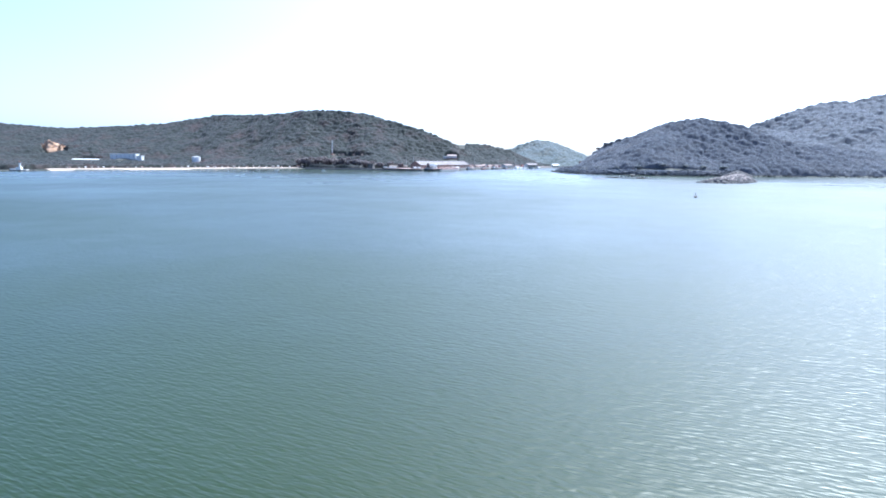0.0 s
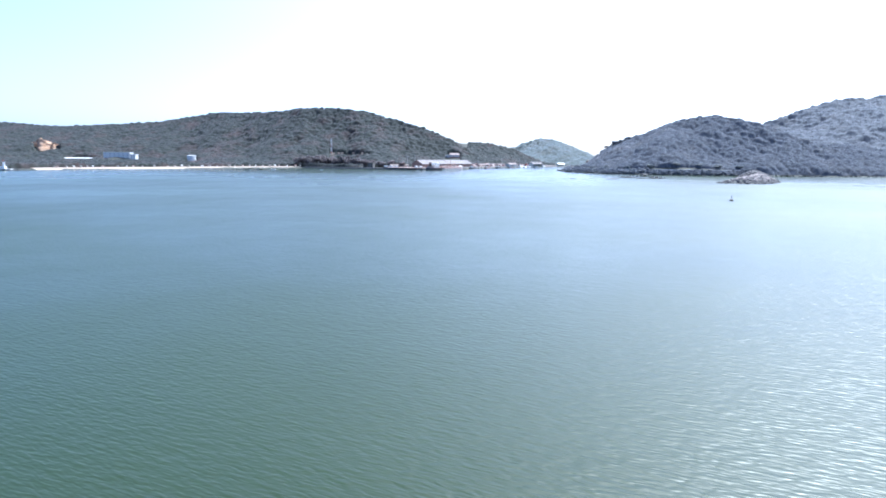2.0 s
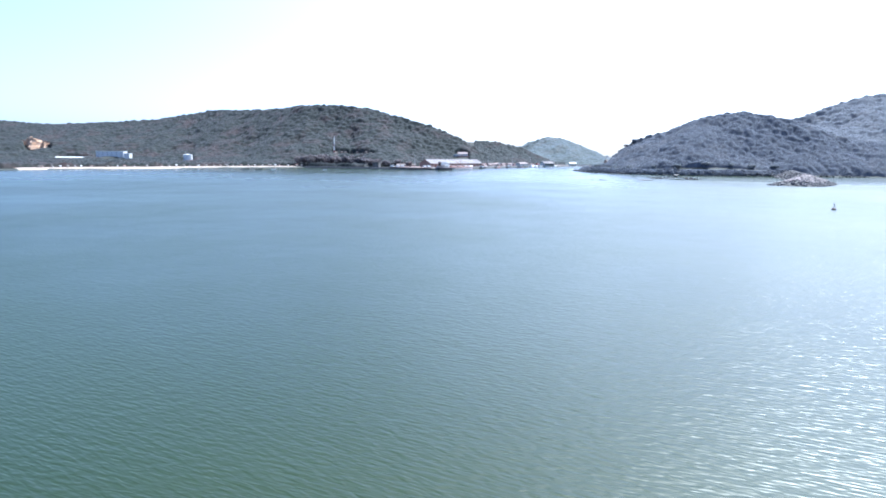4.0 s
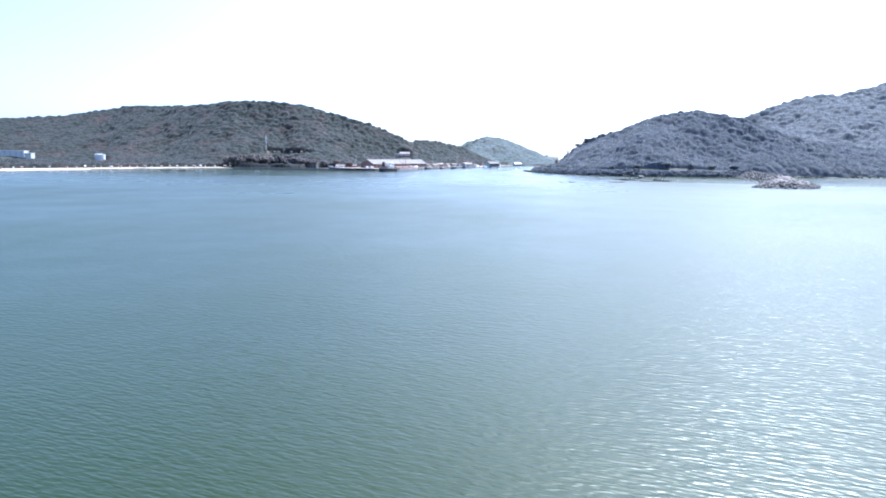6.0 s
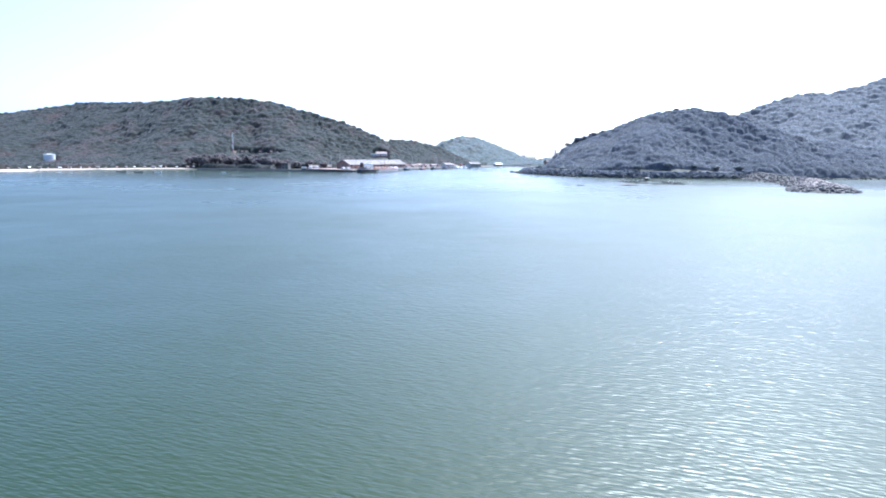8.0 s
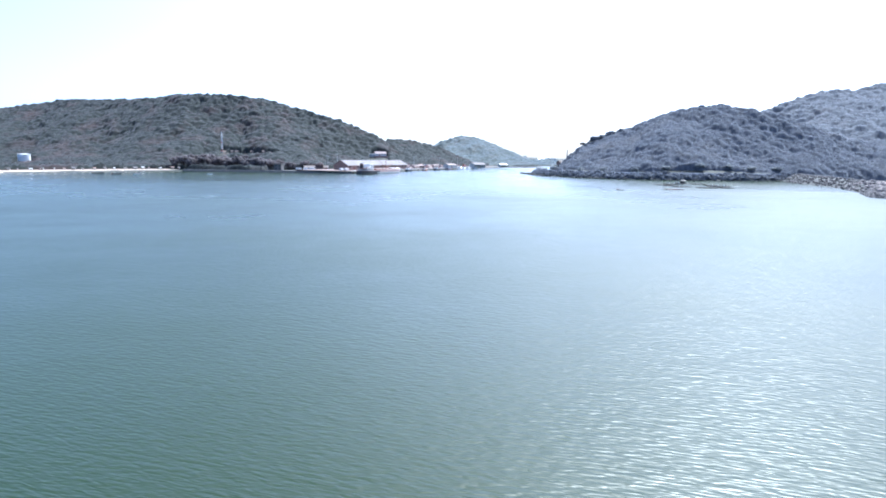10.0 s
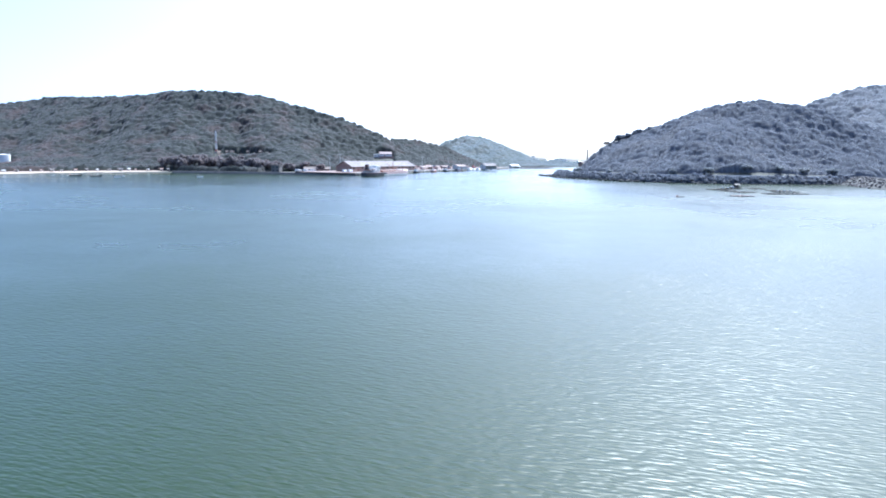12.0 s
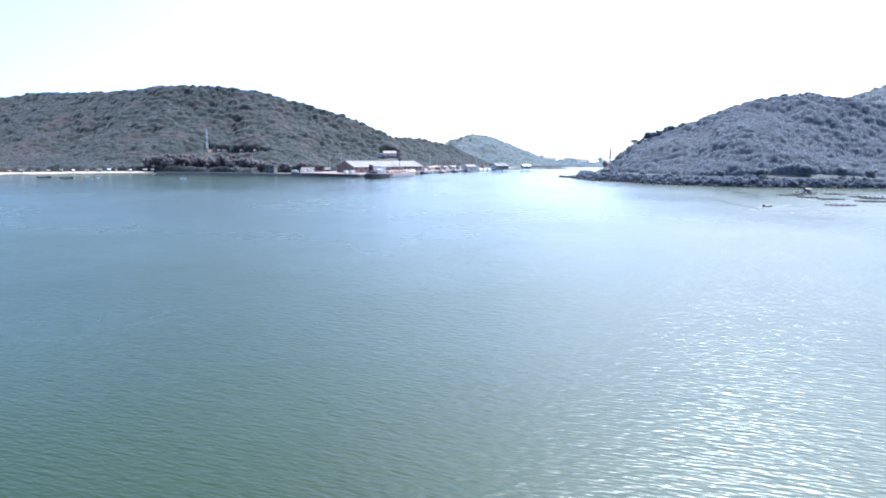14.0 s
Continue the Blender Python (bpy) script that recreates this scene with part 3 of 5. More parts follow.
# ---- buildings ----
def gable_hall(name, label, category, m, length, width, eave, ridge, wall_mat, roof_mat, bays=8, over=0.8, open_side=False):
    """A hall along local x, from 0 to length; local y across, the seen long side at y = 0."""
    hall = thing(name, label, category, m)
    h = width / 2
    if open_side:
        for k in range(bays + 1):
            x = k * length / bays
            part("column", box(bmesh.new(), min(max(x, 0.3), length - 0.3), 0.3, 0, 0.5, 0.5, eave), WHITE, hall)
        part("back_wall", box(bmesh.new(), length / 2, width - 0.2, 0, length, 0.3, eave), wall_mat, hall)
    else:
        part("front_wall", box(bmesh.new(), length / 2, 0.15, 0, length, 0.3, eave), wall_mat, hall)
        part("back_wall", box(bmesh.new(), length / 2, width - 0.15, 0, length, 0.3, eave), wall_mat, hall)
        for k in range(bays):
            x = (k + 0.5) * length / bays
            part("door" if k % 3 == 1 else "window", box(bmesh.new(), x, -0.03, 0.0 if k % 3 == 1 else eave * 0.6, length / bays * 0.45, 0.12, eave * (0.6 if k % 3 == 1 else 0.2)), RUST if k % 3 == 1 else GLASS, hall)
    for x in (0.16, length - 0.16):
        bm = bmesh.new()
        poly(bm, [(x - 0.15, 0.3, 0), (x - 0.15, width - 0.3, 0), (x - 0.15, width - 0.3, eave), (x - 0.15, h, ridge - 0.15), (x - 0.15, 0.3, eave),
                  (x + 0.15, 0.3, 0), (x + 0.15, width - 0.3, 0), (x + 0.15, width - 0.3, eave), (x + 0.15, h, ridge - 0.15), (x + 0.15, 0.3, eave)],
             [[0, 1, 2, 3, 4], [9, 8, 7, 6, 5], [0, 5, 6, 1], [1, 6, 7, 2], [2, 7, 8, 3], [3, 8, 9, 4], [4, 9, 5, 0]])
        gable = part("gable_wall", bm, wall_mat, hall)
        for k in range(int(width / 2.2)):
            y = 1.5 + k * 2.2
            top = eave + (ridge - eave) * (1 - abs(y - h) / h) - 0.4
            part("cladding_rib", box(bmesh.new(), x + (-0.2 if x < 1 else 0.2), y, 0, 0.12, 0.25, top), WOOD, gable)
    for side in (0, 1):
        y0, y1 = (-over, h) if side == 0 else (width + over, h)
        z0 = eave - over * (ridge - eave) / h
        bm = bmesh.new()
        poly(bm, [(-over, y0, z0), (length + over, y0, z0), (length + over, y1, ridge), (-over, y1, ridge),
                  (-over, y0, z0 + 0.22), (length + over, y0, z0 + 0.22), (length + over, y1, ridge + 0.22), (-over, y1, ridge + 0.22)],
             [[0, 1, 2, 3], [7, 6, 5, 4], [0, 4, 5, 1], [1, 5, 6, 2], [2, 6, 7, 3], [3, 7, 4, 0]])
        roof = part("roof", bm, roof_mat, hall)
        n = max(2, int(length / 5))
        for k in range(n + 1):
            x = length * k / n
            bm = bmesh.new()
            tube(bm, (x, y0, z0 + 0.3), (x, y1, ridge + 0.3), 0.12, seg=4)
            part("roof_seam", bm, roof_mat, roof)
    return hall


WAREHOUSE_TURN = math.degrees(math.atan2(0.78, 0.62))
gable_hall("warehouse", "long port warehouse with pale sheet-metal roof and brown walls", "warehouse", at(-19, 800, 2.2, WAREHOUSE_TURN), 114, 19, 5.6, 10.6, BRICK, ROOF, 16)
gable_hall("storage_shed", "low brown storage shed beside the warehouse", "shed", at(-66, 832, 1.6, 4), 26, 9, 3.0, 4.9, BRICK, RUST_ROOF, 5, 0.5)
gable_hall("quay_shed", "open quayside shed with grey-white roof and white columns", "shed", at(160, 1012, 2.6, 25), 19, 13, 4.6, 7.4, WHITE, ROOF, 5, open_side=True)
gable_hall("pavilion", "small quayside pavilion with bright white roof", "pavilion", at(216, 1088, 2.6, 16), 12, 8, 3.8, 5.6, WHITE, WHITE, 3, open_side=True)
gable_hall("storehouse", "low white-roofed storehouse among the trees behind the beach", "storehouse", at(-627, 977, float(LEFT.height(-601, 982)) - 1.6, -2), 50, 10, 3.2, 4.4, BRICK, WHITE, 8)


def flat_block(name, label, m, sx, sy, storeys, wall_mat, roof_mat, bays, group="", pane=0.38):
    b = thing(name, label, "building", m, group)
    wall = part("wall", box(bmesh.new(), 0, 0, 0, sx, sy, storeys * 3.2), wall_mat, b)
    part("roof", box(bmesh.new(), 0, 0, storeys * 3.2, sx + 1, sy + 1, 0.6, bevel=0.1), roof_mat, b)
    for s in range(storeys):
        for k in range(bays):
            w = part("window", box(bmesh.new(), (k + 0.5) * sx / bays - sx / 2, -sy / 2 - 0.03, s * 3.2 + 1.1, sx / bays * pane, 0.1, 1.2), GLASS, b)
            part("sill", box(bmesh.new(), (k + 0.5) * sx / bays - sx / 2, -sy / 2 - 0.12, s * 3.2 + 1.0, sx / bays * (pane + 0.04), 0.25, 0.1), wall_mat, w)
    return b


flat_block("long_building", "long white flat-roofed building above the beach trees", at(-543, 995, float(LEFT.height(-541, 992)) - 2.6, -3), 46, 12, 3, PALE, WHITE, 6, pane=0.12)
flat_block("tower_block", "white square block at the end of the long building", at(-513, 988, float(LEFT.height(-513, 988)) - 2.6, -3), 9, 9, 4, PALE, WHITE, 2, pane=0.16)
hill_house = gable_hall("hill_house", "pale house with faded pink pitched roof above the warehouse", "house", at(19, 998, float(LEFT.height(26, 1000)) + 1.0, 8), 15, 9, 3.0, 5.6, PALE, ROOF_PINK, 4, 0.6)
part("terrace", box(bmesh.new(), 7.5, 3.5, -3.0, 18, 12, 2.98, bevel=0.1), BRICK, hill_house)
flat_block("hill_annex", "low cream annex beside the pale hill house", at(14.5, 1001, float(LEFT.height(14.5, 1000)) - 0.3, 8), 8, 6, 1, PALE, WHITE, 2)
# Shade on the guard house is put into its dark wall and roof colour.
flat_block("guard_house", "brown windowless-looking pump house on the seawall", at(-90, 806, 1.9, -18), 8, 7, 2, CONCRETE_DARK, CONCRETE_DARK, 2)


for k, (i, w) in enumerate(((1, 9), (4, 7), (6, 10))):
    x, y = TERRACE[i]
    gable_hall("terrace_house", "low house with faded red roof on the hillside track", "house", at(x, y + 1.2, 19.6, (12, -6, 4)[k]), w, 5, 2.6, 4.2, BRICK, RUST_ROOF, 3, 0.4)


def storage_tank(x, y, r, h):
    z = float(LEFT.height(x, y)) + 0.2
    t = thing("storage_tank", "round white fuel storage tank with a stair and a railing", "tank", at(x, y, z))
    shell = part("shell", tube(bmesh.new(), (0, 0, 0), (0, 0, h), r, seg=32), WHITE, t)
    part("roof", tube(bmesh.new(), (0, 0, h), (0, 0, h + 0.9), r + 0.1, r * 0.2, 32), WHITE, t)
    for k in range(5):
        part("plate_ring", tube(bmesh.new(), (0, 0, 1.5 + k * h / 5), (0, 0, 1.65 + k * h / 5), r + 0.05, seg=32), PALE, shell)
    bm = bmesh.new()
    for k in range(18):
        a = -2.6 + k * 0.1
        box(bm, (r + 0.5) * math.cos(a), (r + 0.5) * math.sin(a), 0.3 + k * h / 18, 1.0, 0.7, 0.12, math.degrees(a))
    part("stair", bm, STEEL, t)
    bm = bmesh.new()
    for k in range(24):
        a = k * 6.283 / 24
        tube(bm, ((r - 0.2) * math.cos(a), (r - 0.2) * math.sin(a), h), ((r - 0.2) * math.cos(a), (r - 0.2) * math.sin(a), h + 1.6), 0.05, seg=4)
    part("railing", bm, STEEL, t)
    part("vent_pipe", tube(bmesh.new(), (-r * 0.6, 0, h), (-r * 0.6, 0, h + 4.5), 0.15), STEEL, t)


storage_tank(-406, 964, 6.8, 9.2)


def radio_mast(x, y, h):
    z = float(LEFT.height(x, y))
    m = thing("radio_mast", "slender red and white lattice radio mast on the slope", "mast", at(x, y, z))
    part("footing", box(bmesh.new(), 0, 0, -1, 4.5, 4.5, 1.6, bevel=0.1), CONCRETE, m)
    n = 9
    for k in range(n):
        z0, z1 = 0.5 + h * k / n, 0.5 + h * (k + 1) / n
        w0, w1 = 0.9 - 0.6 * k / n, 0.9 - 0.6 * (k + 1) / n
        bm = bmesh.new()
        for sx, sy in ((1, 1), (1, -1), (-1, -1), (-1, 1)):
            tube(bm, (sx * w0, sy * w0, z0), (sx * w1, sy * w1, z1), 0.2, seg=5)
            tube(bm, (sx * w0, sy * w0, z0), (-sy * w1, sx * w1, z1), 0.08, seg=4)
            tube(bm, (sx * w1, sy * w1, z1), (-sy * w1, sx * w1, z1), 0.08, seg=4)
        part("lattice_section", bm, RED if k in (0, 4) else WHITE, m, "red lattice section" if k in (0, 4) else "white lattice section")
    for k, zz in enumerate((0.55, 0.8, 0.9)):
        bm = bmesh.new()
        tube(bm, (0.7, -0.9, h * zz), (0.7, -1.4, h * zz), 0.8, seg=12)
        part("antenna_dish", bm, WHITE, m)
    part("lightning_rod", tube(bmesh.new(), (0, 0, h), (0, 0, h + 3), 0.08), STEEL, m)


radio_mast(-175, 962, 24)


def light_pole(x, y, h):
    p = thing("light_pole", "tall grey port floodlight pole", "lamp post", at(x, y, 2.2), "port floodlight poles")
    part("pole", tube(bmesh.new(), (0, 0, 0), (0, 0, h), 0.22, 0.12), STEEL, p)
    arm = part("crossarm", box(bmesh.new(), 0, 0, h - 0.2, 3.2, 0.15, 0.2), STEEL, p)
    for k in (-1.2, 0, 1.2):
        part("floodlight", box(bmesh.new(), k, -0.25, h, 0.6, 0.4, 0.45, bevel=0.05), STEEL, arm)


for x, y, h in ((-40, 812, 15), (-30, 816, 17), (62, 905, 15), (105, 985, 14), (140, 1040, 14)):
    light_pole(x, y, h)


def quarry_face(x, y, w, h, deep):
    """A stepped, bare rock face, broken into ledges."""
    r = np.random.default_rng(3)
    z = float(LEFT.height(x, y))
    nx, nz = 26, 12
    vs = []
    for j in range(nz):
        for i in range(nx):
            u, t = i / (nx - 1), j / (nz - 1)
            edge = math.sin(math.pi * u) ** 0.6
            step = math.floor(t * 4 + math.sin(u * 9)) / 4 * 0.8 + t * 0.2
            vs.append((x + (u - 0.5) * w + r.uniform(-0.8, 0.8), y - 6 + step * deep + (1 - edge) * deep * 0.7 + r.uniform(-2.6, 2.6) + 3 * math.sin(u * 17), z - 4 + t * h * (0.45 + 0.55 * edge) + r.uniform(-1.1, 1.1) + 2.5 * t * math.sin(u * 13 + 1)))
    vs = np.array(vs)
    f = grid_faces(nx, nz)
    tagged(new("quarry_face", mesh_of("quarry_face", vs, f, CLIFF)), "bare orange and cream quarried rock face among trees", "cliff", kind="structure")


quarry_face(-703, 1034, 48, 20, 14)


def harbour_beacon(x, y):
    b = thing("harbour_beacon", "white harbour beacon tower on a rocky pier", "beacon", at(x, y, 0) @ Matrix.Scale(0.75, 4))
    r = random.Random(4)
    bm = bmesh.new()
    for k in range(40):
        m = Matrix.Translation((r.uniform(-14, 20), r.uniform(-4, 4), r.uniform(0, 1.2))) @ Matrix.Rotation(r.uniform(0, 6), 4, "Z") @ Matrix.Diagonal((r.uniform(1.2, 3), r.uniform(1.2, 2.4), r.uniform(0.8, 1.6), 1))
        bmesh.ops.create_icosphere(bm, subdivisions=1, radius=1, matrix=m)
    part("rock_base", bm, ROCK_DARK, b)
    part("platform", box(bmesh.new(), 0, 0, 1.0, 22, 6, 1.4, bevel=0.1), PALE, b)
    part("base_house", box(bmesh.new(), -1, 0, 2.4, 7, 4.5, 3.0, bevel=0.1), WHITE, b)
    part("tower", tube(bmesh.new(), (0, 0, 5.4), (0, 0, 11), 1.5, 1.2, 12), WHITE, b)
    part("gallery", tube(bmesh.new(), (0, 0, 11), (0, 0, 11.4), 2.2, seg=12), PALE, b)
    part("lantern", tube(bmesh.new(), (0, 0, 11.4), (0, 0, 13.2), 1.0, 0.9, 12), GLASS, b)
    part("cap", tube(bmesh.new(), (0, 0, 13.2), (0, 0, 14), 1.2, 0.1, 12), RED, b)
    part("low_wall", box(bmesh.new(), -10, -1, 2.4, 9, 0.4, 1.2), WHITE, b)


harbour_beacon(-432, 560)


def town():
    r = random.Random(8)
    x = 395.0
    while x < 800:
        x += r.uniform(8, 26)
        y = r.uniform(1540, 1625)
        place = at(x, y, float(FAR.height(x, y)) - 0.3, r.uniform(-15, 15))
        if r.random() < 0.65:
            wide = r.uniform(9, 24)
            hall = gable_hall("town_building", "distant white town building with pale pitched roof above the far trees", "building", place, wide, 10, r.choice((3.4, 4.6, 6.4)), r.choice((7.0, 8.2, 8.8)), WHITE, WHITE, 3)
            tagged(hall, group="far town buildings")
        else:
            flat_block("town_building", "distant white flat-roofed town building above the far trees", place, r.uniform(6, 12), 10, r.choice((2, 2, 3)), WHITE, WHITE, 3, "far town buildings", 0.22)
    c = thing("steel_mast", "dark steel mast standing on the cape", "mast", at(235.5, 842, float(RIGHT.height(235.5, 842)) - 0.3))
    top = 27.4 - float(RIGHT.height(235.5, 842))
    # Pole thickened so that the camera sees it against the bright sky.
    part("pole", tube(bmesh.new(), (0, 0, 0), (0, 0, top), 0.85, 0.6, 8), CONCRETE_DARK, c)
    part("footing", box(bmesh.new(), 0, 0, -0.3, 2, 2, 0.9, bevel=0.1), CONCRETE, c)
    part("crossarm", box(bmesh.new(), 0, 0, top - 1.2, 1.8, 0.2, 0.2), CONCRETE_DARK, c)


town()


# ---- vessels ----
def hull_mesh(length, beam, depth, draft, sheer=0.12, bow=0.35, n=18, u0=0.0, u1=1.0, stern=0.01):
    """A boat's hull along local x, stern at 0; the deck lies at depth, the keel at -draft."""
    bm = bmesh.new()
    rows = []
    for i in range(n + 1):
        u = u0 + (u1 - u0) * i / n
        w = beam / 2 * min(1, 0.42 + 0.58 * math.sqrt(max(0, min(1, u / stern)))) * min(1, (0.85 + 0.5 * u) if u < 0.3 else 1) * (1 if u < 1 - bow else max(0.02, 1 - ((u - 1 + bow) / bow) ** 2))
        top = depth * (1 + sheer * 4 * (u - 0.4) ** 2 * (2 if u > 0.4 else 1))
        x = u * length
        rake = bow * beam * 0.5 * max(0, (u - 0.8) / 0.2)
        rows.append([bm.verts.new(p) for p in ((x + rake, -w, top), (x + rake * 0.4, -w * 0.92, 0), (x, -w * 0.55, -draft), (x, w * 0.55, -draft), (x + rake * 0.4, w * 0.92, 0), (x + rake, w, top))])
    for a, b in zip(rows[:-1], rows[1:]):
        for k in range(5):
            bm.faces.new((a[k], b[k], b[k + 1], a[k + 1]))
        bm.faces.new((a[5], b[5], b[0], a[0]))
    bm.faces.new(rows[0])
    bm.faces.new(rows[-1][::-1])
    bmesh.ops.recalc_face_normals(bm, faces=bm.faces)
    return bm


def ship(m):
    s = thing("cargo_ship", "moored coastal cargo ship with dark stern and faded pink hull", "ship", m)
    L, B = 94, 13
    part("hull", hull_mesh(L, B, 4.0, 3, 0.16, 0.16, 28, stern=0.13), HULL_PINK, s)
    part("boot_band", hull_mesh(L - 0.6, B + 0.10, 1.8, 2.8, 0, 0.16, 28, 0.3, 1.0), WHITE, s, "pale waterline band")
    part("stern_plating", hull_mesh(L, B + 0.24, 3.6, 3, 0.12, 0.16, 20, -0.003, 0.36, 0.13), HULL, s, "dark stern plating")
    house = part("deckhouse", box(bmesh.new(), 15, 0, 4.0, 15, B - 3, 2.3, bevel=0.25), PALE, s, "pale lower deckhouse")
    upper = part("upper_deck", box(bmesh.new(), 17.5, -0.8, 6.3, 9, B - 4.6, 2.3, bevel=0.2), WHITE, s)
    bridge = part("bridge", box(bmesh.new(), 19, -0.8, 8.6, 5, B - 6.2, 2.5, bevel=0.2), WHITE, s)
    part("bridge_roof", box(bmesh.new(), 19, -0.8, 11.1, 6, B - 5.0, 0.22, bevel=0.06), WHITE, s)
    for side in (-1, 1):
        part("bridge_wing", box(bmesh.new(), 19.5, side * 4.4 - 0.8, 8.6, 3, 2.0, 1.1, bevel=0.1), WHITE, s)
    part("boat_deck", box(bmesh.new(), 14, 0, 6.3, 13, B - 2.2, 0.15, bevel=0.04), PALE, s)
    for x in (8.5, 12, 15.5):
        part("deck_post", tube(bmesh.new(), (x, -5.2, 4.2), (x, -5.2, 6.8), 0.1, seg=5), WHITE, s)
    part("poop_canopy", box(bmesh.new(), 5.5, 0, 6.4, 6, B - 4, 0.2, bevel=0.05), RUST, s)
    for k in range(4):
        part("canopy_post", tube(bmesh.new(), (3 + 5 * (k % 2), (-1) ** (k // 2) * 4, 4.2), (3 + 5 * (k % 2), (-1) ** (k // 2) * 4, 6.4), 0.1, seg=5), RUST, s)
    for k in range(6):
        part("window", box(bmesh.new(), 21.55, -3.6 + k * 1.15, 9.5, 0.1, 0.8, 0.9), GLASS, bridge)
    for k in range(4):
        part("window", box(bmesh.new(), 17.2 + k * 1.2, -4.24, 9.5, 0.8, 0.1, 0.9), GLASS, bridge)
    for k in range(7):
        part("porthole", tube(bmesh.new(), (8.5 + k * 1.8, -5.25, 5.6), (8.5 + k * 1.8, -5.4, 5.6), 0.35, seg=10), GLASS, house)
    for k in range(4):
        part("porthole", tube(bmesh.new(), (15 + k * 1.9, -4.95, 8.0), (15 + k * 1.9, -5.1, 8.0), 0.35, seg=10), GLASS, upper)
    funnel = part("funnel", tube(bmesh.new(), (11, 2.2, 6.5), (10.4, 2.2, 12.4), 1.9, 1.6, 14), HULL, s, "black funnel")
    part("funnel_band", tube(bmesh.new(), (10.6, 2.2, 10.6), (10.55, 2.2, 11.2), 1.85, 1.8, 14), RUST, funnel)
    part("foremast", tube(bmesh.new(), (20, 0, 11.4), (20, 0, 16), 0.22, 0.1), STEEL, s)
    part("cargo_mast", tube(bmesh.new(), (62, 0, 4), (62, 0, 15.5), 0.38, 0.22), RUST, s)
    part("derrick_boom", tube(bmesh.new(), (62, 0, 6.5), (44, 0, 15.5), 0.25, 0.15), RUST, s)
    part("derrick_boom", tube(bmesh.new(), (62, 0, 6.5), (78, 0, 12), 0.25, 0.15), RUST, s)
    for x0, w in ((29, 14), (46, 13), (66, 12)):
        hatch = part("hatch_coaming", box(bmesh.new(), x0 + w / 2, 0, 4.3, w, B - 4, 1.5, bevel=0.1), RUST, s)
        for k in range(4):
            part("hatch_cover", box(bmesh.new(), x0 + (k + 0.5) * w / 4, 0, 5.8, w / 4 - 0.15, B - 4.3, 0.35, bevel=0.08), TIMBER, hatch)
    part("forecastle", box(bmesh.new(), 84, 0, 4.8, 12, B - 5, 1.6, bevel=0.3), WHITE, s)
    part("anchor_winch", box(bmesh.new(), 86, 0, 6.4, 2, 4, 1.2, bevel=0.2), RUST, s)
    for side in (-1, 1):
        bm = bmesh.new()
        for k in range(30):
            x = 27 + k * 1.85
            tube(bm, (x, side * (B / 2 - 0.3), 4.5), (x, side * (B / 2 - 0.3), 5.7), 0.05, seg=4)
        tube(bm, (27, side * (B / 2 - 0.3), 5.7), (81, side * (B / 2 - 0.3), 5.7), 0.06, seg=4)
        part("railing", bm, WHITE, s)
    for side in (-1, 1):
        part("lifeboat", box(bmesh.new(), 10.5, side * 4.2, 6.9, 5, 1.5, 1.3, bevel=0.5), TIMBER, s, "orange lifeboat")


ship(at(-9, 735, 0, math.degrees(math.atan2(0.88, 0.47))) @ Matrix.Diagonal((1, 1, 0.84, 1)))


def fishing_boat(m, length, hull_mat, label, cabin_mat=None, group="moored fishing boats"):
    b = thing("fishing_boat", label, "boat", m, group)
    B = length * 0.27
    part("hull", hull_mesh(length, B, length * 0.11, 0.6, 0.35, 0.4, 14), hull_mat, b)
    part("deck", box(bmesh.new(), length * 0.42, 0, length * 0.085, length * 0.7, B * 0.8, 0.12), WOOD, b)
    cab = part("cabin", box(bmesh.new(), length * 0.28, 0, length * 0.1, length * 0.24, B * 0.62, length * 0.14, bevel=0.1), cabin_mat or WHITE, b)
    part("cabin_roof", box(bmesh.new(), length * 0.28, 0, length * 0.24, length * 0.3, B * 0.75, 0.15, bevel=0.04), WHITE, b)
    for k in (-1, 0, 1):
        part("window", box(bmesh.new(), length * 0.402, k * B * 0.19, length * 0.17, 0.06, B * 0.14, length * 0.05), GLASS, cab)
    part("mast", tube(bmesh.new(), (length * 0.5, 0, length * 0.1), (length * 0.5, 0, length * 0.42), 0.1, 0.06), STEEL, b)
    part("boom", tube(bmesh.new(), (length * 0.5, 0, length * 0.3), (length * 0.8, 0, length * 0.22), 0.07), WOOD, b)
    return b


for s_at, length, mat, lab in ((128, 17, HULL, "dark fishing boat with white cabin moored at the quay"), (176, 14, RUST, "rust-brown fishing boat with white cabin moored at the quay"),
                               (214, 17, HULL, "dark fishing boat with white cabin moored at the quay"), (262, 13, HULL_PINK, "faded pink fishing boat with white cabin moored at the quay"),
                               (300, 17, WHITE, "white fishing boat moored below the open shed"), (318, 13, WHITE, "white fishing boat moored below the open shed"),
                               (336, 15, WHITE, "white fishing boat moored below the open shed"), (362, 17, BLUE, "blue-grey fishing boat moored near the pavilion"),
                               (395, 14, WHITE, "white fishing boat moored near the pavilion")):
    x, y, h = quay_point(s_at, -3.2)
    fishing_boat(at(x, y, 0, h), length, mat, lab)


